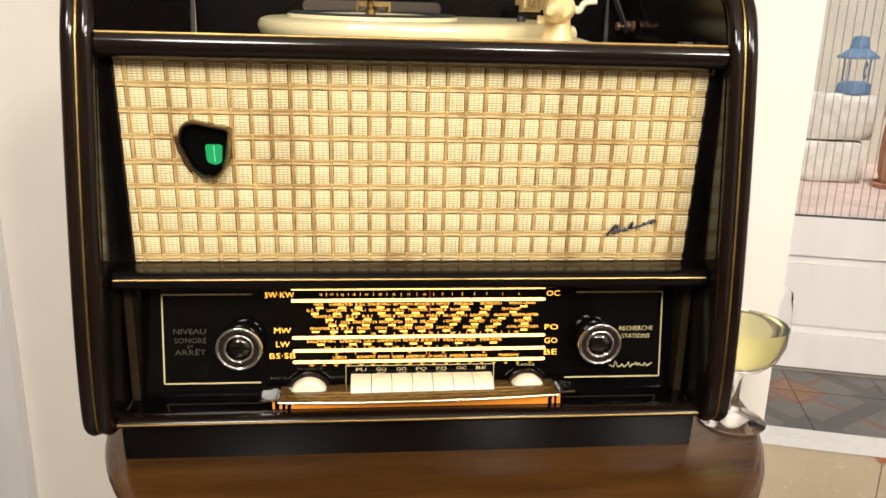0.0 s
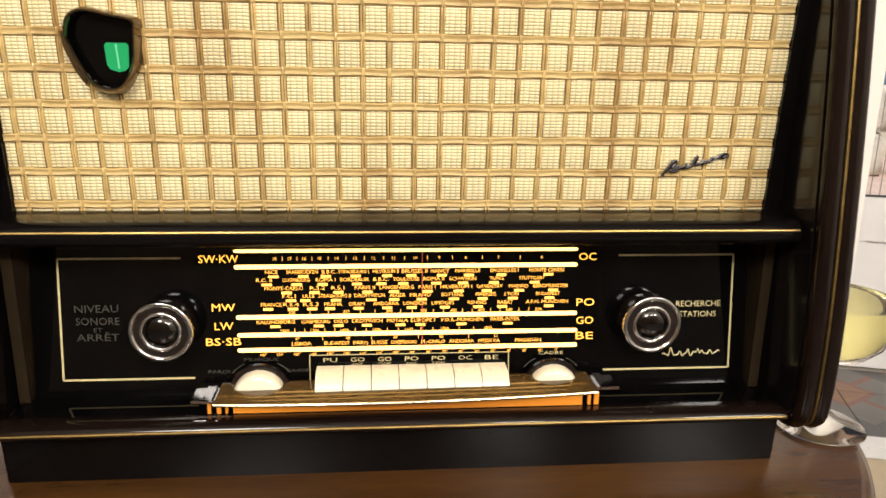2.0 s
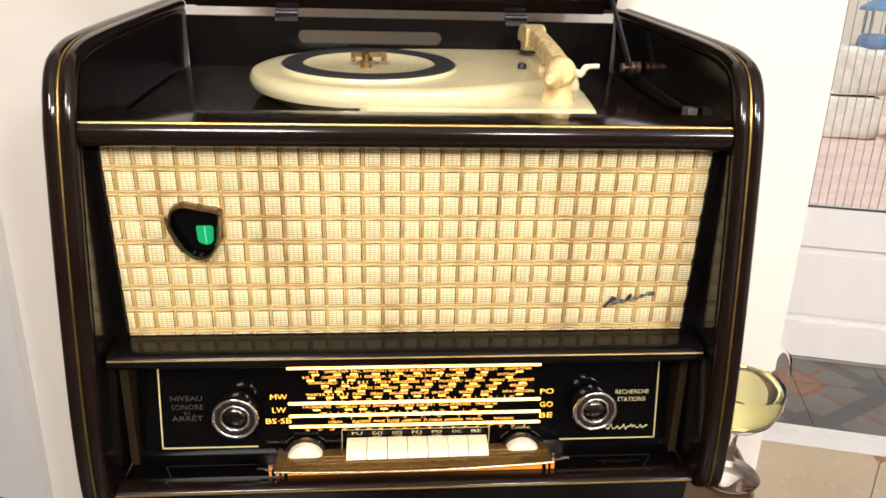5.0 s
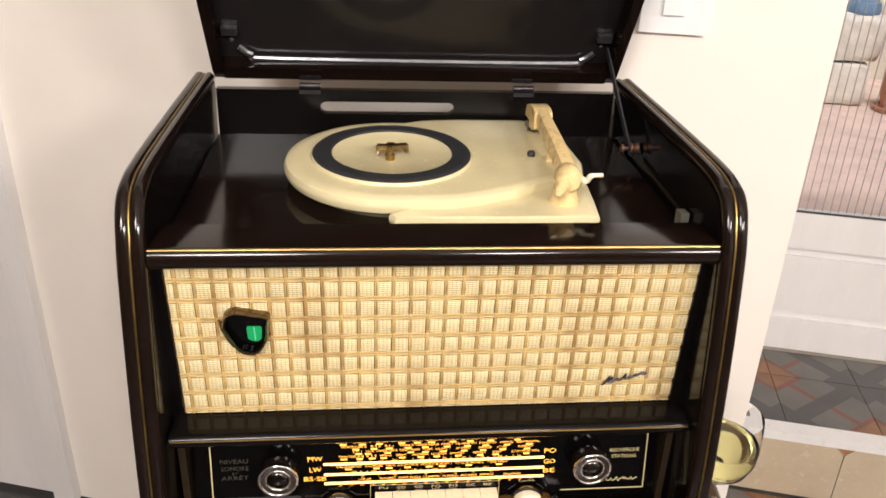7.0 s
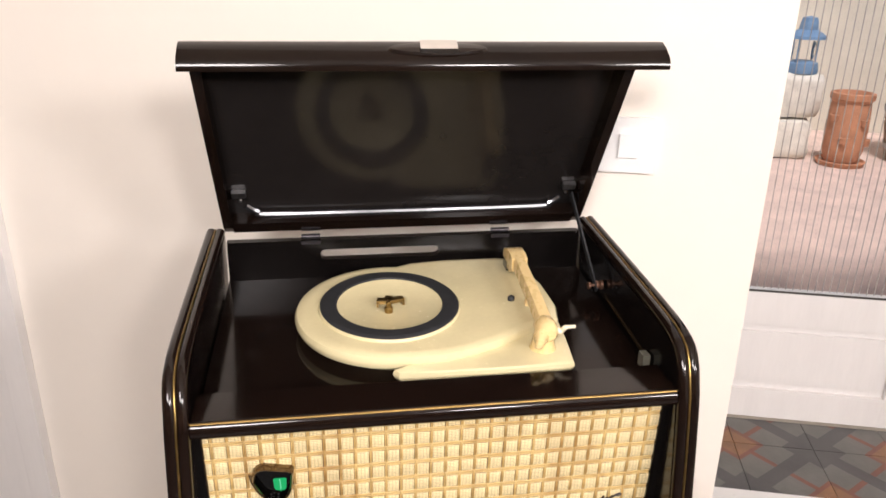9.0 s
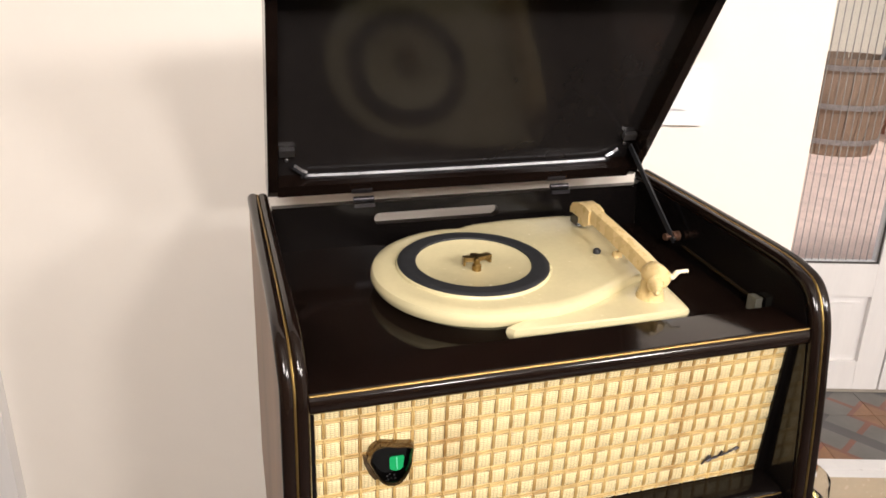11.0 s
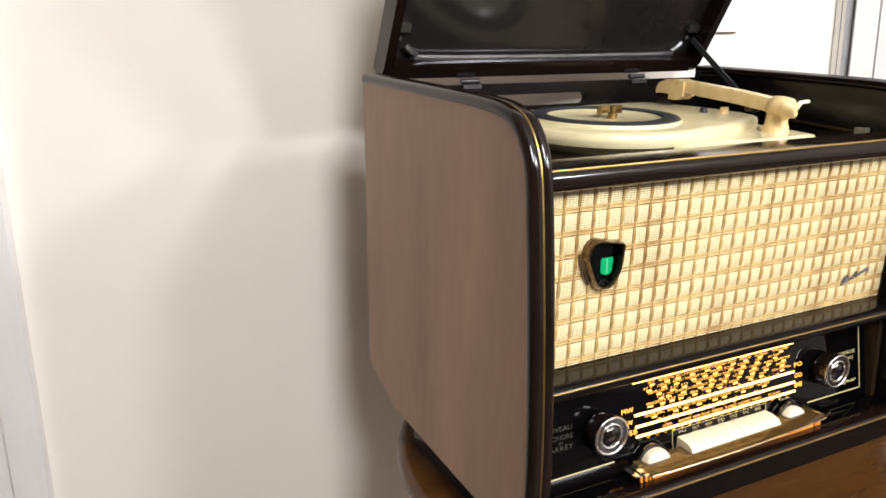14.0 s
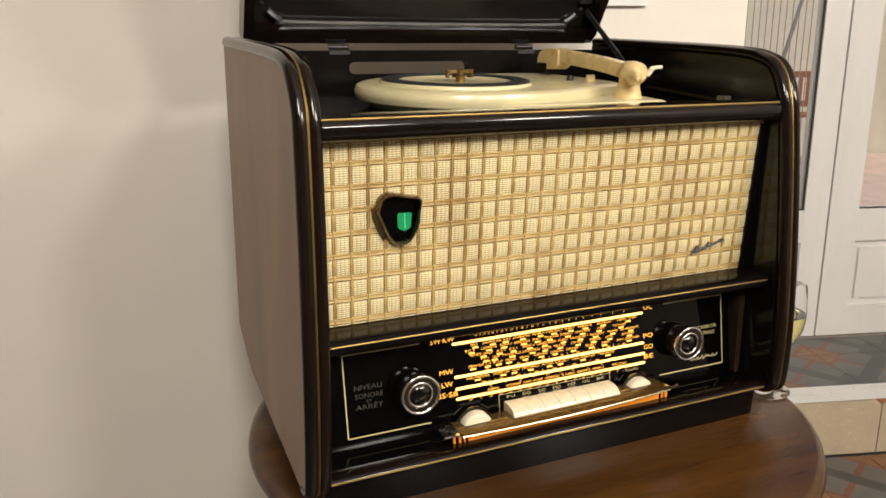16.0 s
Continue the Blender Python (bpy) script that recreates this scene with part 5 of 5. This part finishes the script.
def cement_tile(turn, cut=None):
    """One patterned tile: ochre corners edged in red, a red stripe, pale fields, grey corners and a grey band."""
    b = bmesh.new()
    g = TS / 2 - 0.0008
    b.faces.new([b.verts.new((x, y, 0)) for x, y in ((-g, -g), (g, -g), (g, g), (-g, g))])
    for d in (0.30, 0.38, 0.86, 1.14, 1.62, 1.70):
        bmesh.ops.bisect_plane(b, geom=b.verts[:] + b.edges[:] + b.faces[:], plane_co=(-TS / 2 + d * TS / 2, -TS / 2 + d * TS / 2, 0), plane_no=(1, 1, 0))
    for d in (-0.60, -0.11, -0.05, 0.05, 0.11, 0.60):
        bmesh.ops.bisect_plane(b, geom=b.verts[:] + b.edges[:] + b.faces[:], plane_co=(d * TS / 2, -d * TS / 2, 0), plane_no=(1, -1, 0))
    for f in b.faces:
        c = f.calc_center_median()
        p, q = c.x / TS + 0.5, c.y / TS + 0.5
        near, side = min(p + q, 2 - p - q), abs(p - q)
        f.material_index = 3 if near < 0.30 else 2 if near < 0.38 else 0 if near > 0.86 or side > 0.60 else 2 if side < 0.05 else 1
    bmesh.ops.rotate(b, verts=b.verts, matrix=Matrix.Rotation(radians(turn), 3, "Z"))
    if cut is not None:
        bmesh.ops.bisect_plane(b, geom=b.verts[:] + b.edges[:] + b.faces[:], plane_co=(0, cut, 0), plane_no=(0, 1, 0), clear_outer=True)
    low = bmesh.ops.extrude_edge_only(b, edges=[e for e in b.edges if e.is_boundary])
    for v in [v for v in low["geom"] if isinstance(v, bmesh.types.BMVert)]:
        v.co.z = -0.008
    me = bpy.data.meshes.new("floor_tile")
    bmesh.ops.recalc_face_normals(b, faces=b.faces)
    b.to_mesh(me)
    b.free()
    for m in (TILE_GREY, TILE_PALE, TILE_RED, TILE_OCHRE):
        me.materials.append(m)
    return me


TU, TN = 0.62, 1.114
whole = [cement_tile(0), cement_tile(90)]
at_door = [cement_tile(k, DOOR_N - 0.005 - TN - TS / 2) for k in (0, 90)]
floor_ob, landing_ob = bpy.data.objects["floor"], bpy.data.objects["landing"]
for parent, n_rows, meshes, z in ((landing_ob, (0,), at_door, UP), (landing_ob, (-1,), whole, UP), (floor_ob, range(-6, 0), whole, 0.002)):
    for i in range(-6, 10):
        for j in n_rows:
            u, n = TU + TS * (i + 0.5), TN + TS * (j + 0.5)
            if parent is floor_ob:
                n -= TN - STEP_N + 0.016
                if u < CORNER_U + 0.1 and n > WALL_N - 0.1:
                    continue
            elif u < CORNER_U + 0.1:
                continue
            ob = place(new("floor_tile", meshes[(i + j) % 2]), parent)
            ob.matrix_basis = ROOM @ pose(u, n, z)
tagged(slab("step_nosing", CORNER_U + 0.001, 2.59, STEP_N - 0.012, STEP_N + 0.030, UP - 0.018, UP + 0.003, NOSING, 0.003, label="white stone nosing along the step edge"), category="step")
riser = slab("step_riser", CORNER_U + 0.001, 2.59, STEP_N + 0.001, STEP_N + 0.010, 0.0, UP - 0.019, GROUT, label="step face clad in beige tiles with orange insets", category="step")
J0, JW = 0.740, 0.312
for k in range(-1, 7):
    u0, u1 = J0 + JW * (k - 1) + 0.0015, J0 + JW * k - 0.0015
    z0, z1, c = 0.002, UP - 0.020, 0.020
    o = [(max(u0, CORNER_U + 0.002), z0), (u1, z0), (u1, z1 - c), (u1 - c, z1), (u0 + c, z1), (u0, z1 - c)] if u0 > CORNER_U else [(CORNER_U + 0.002, z0), (u1, z0), (u1, z1 - c), (u1 - c, z1), (CORNER_U + 0.002, z1)]
    if u1 < CORNER_U + 0.03:
        continue
    part("riser_tile", prism(bmesh.new(), o, STEP_N - 0.004, STEP_N + 0.001, lambda s, t, d: at(s, d, t), 0.0008), BEIGE_TILE, riser)
    part("riser_inset", prism(bmesh.new(), [(u1 - c + 0.003, z1), (u1 + 0.0015, z1 - c + 0.0025), (u1 + c, z1)], STEP_N - 0.0035, STEP_N + 0.001, lambda s, t, d: at(s, d, t)), ORANGE_TILE, riser)
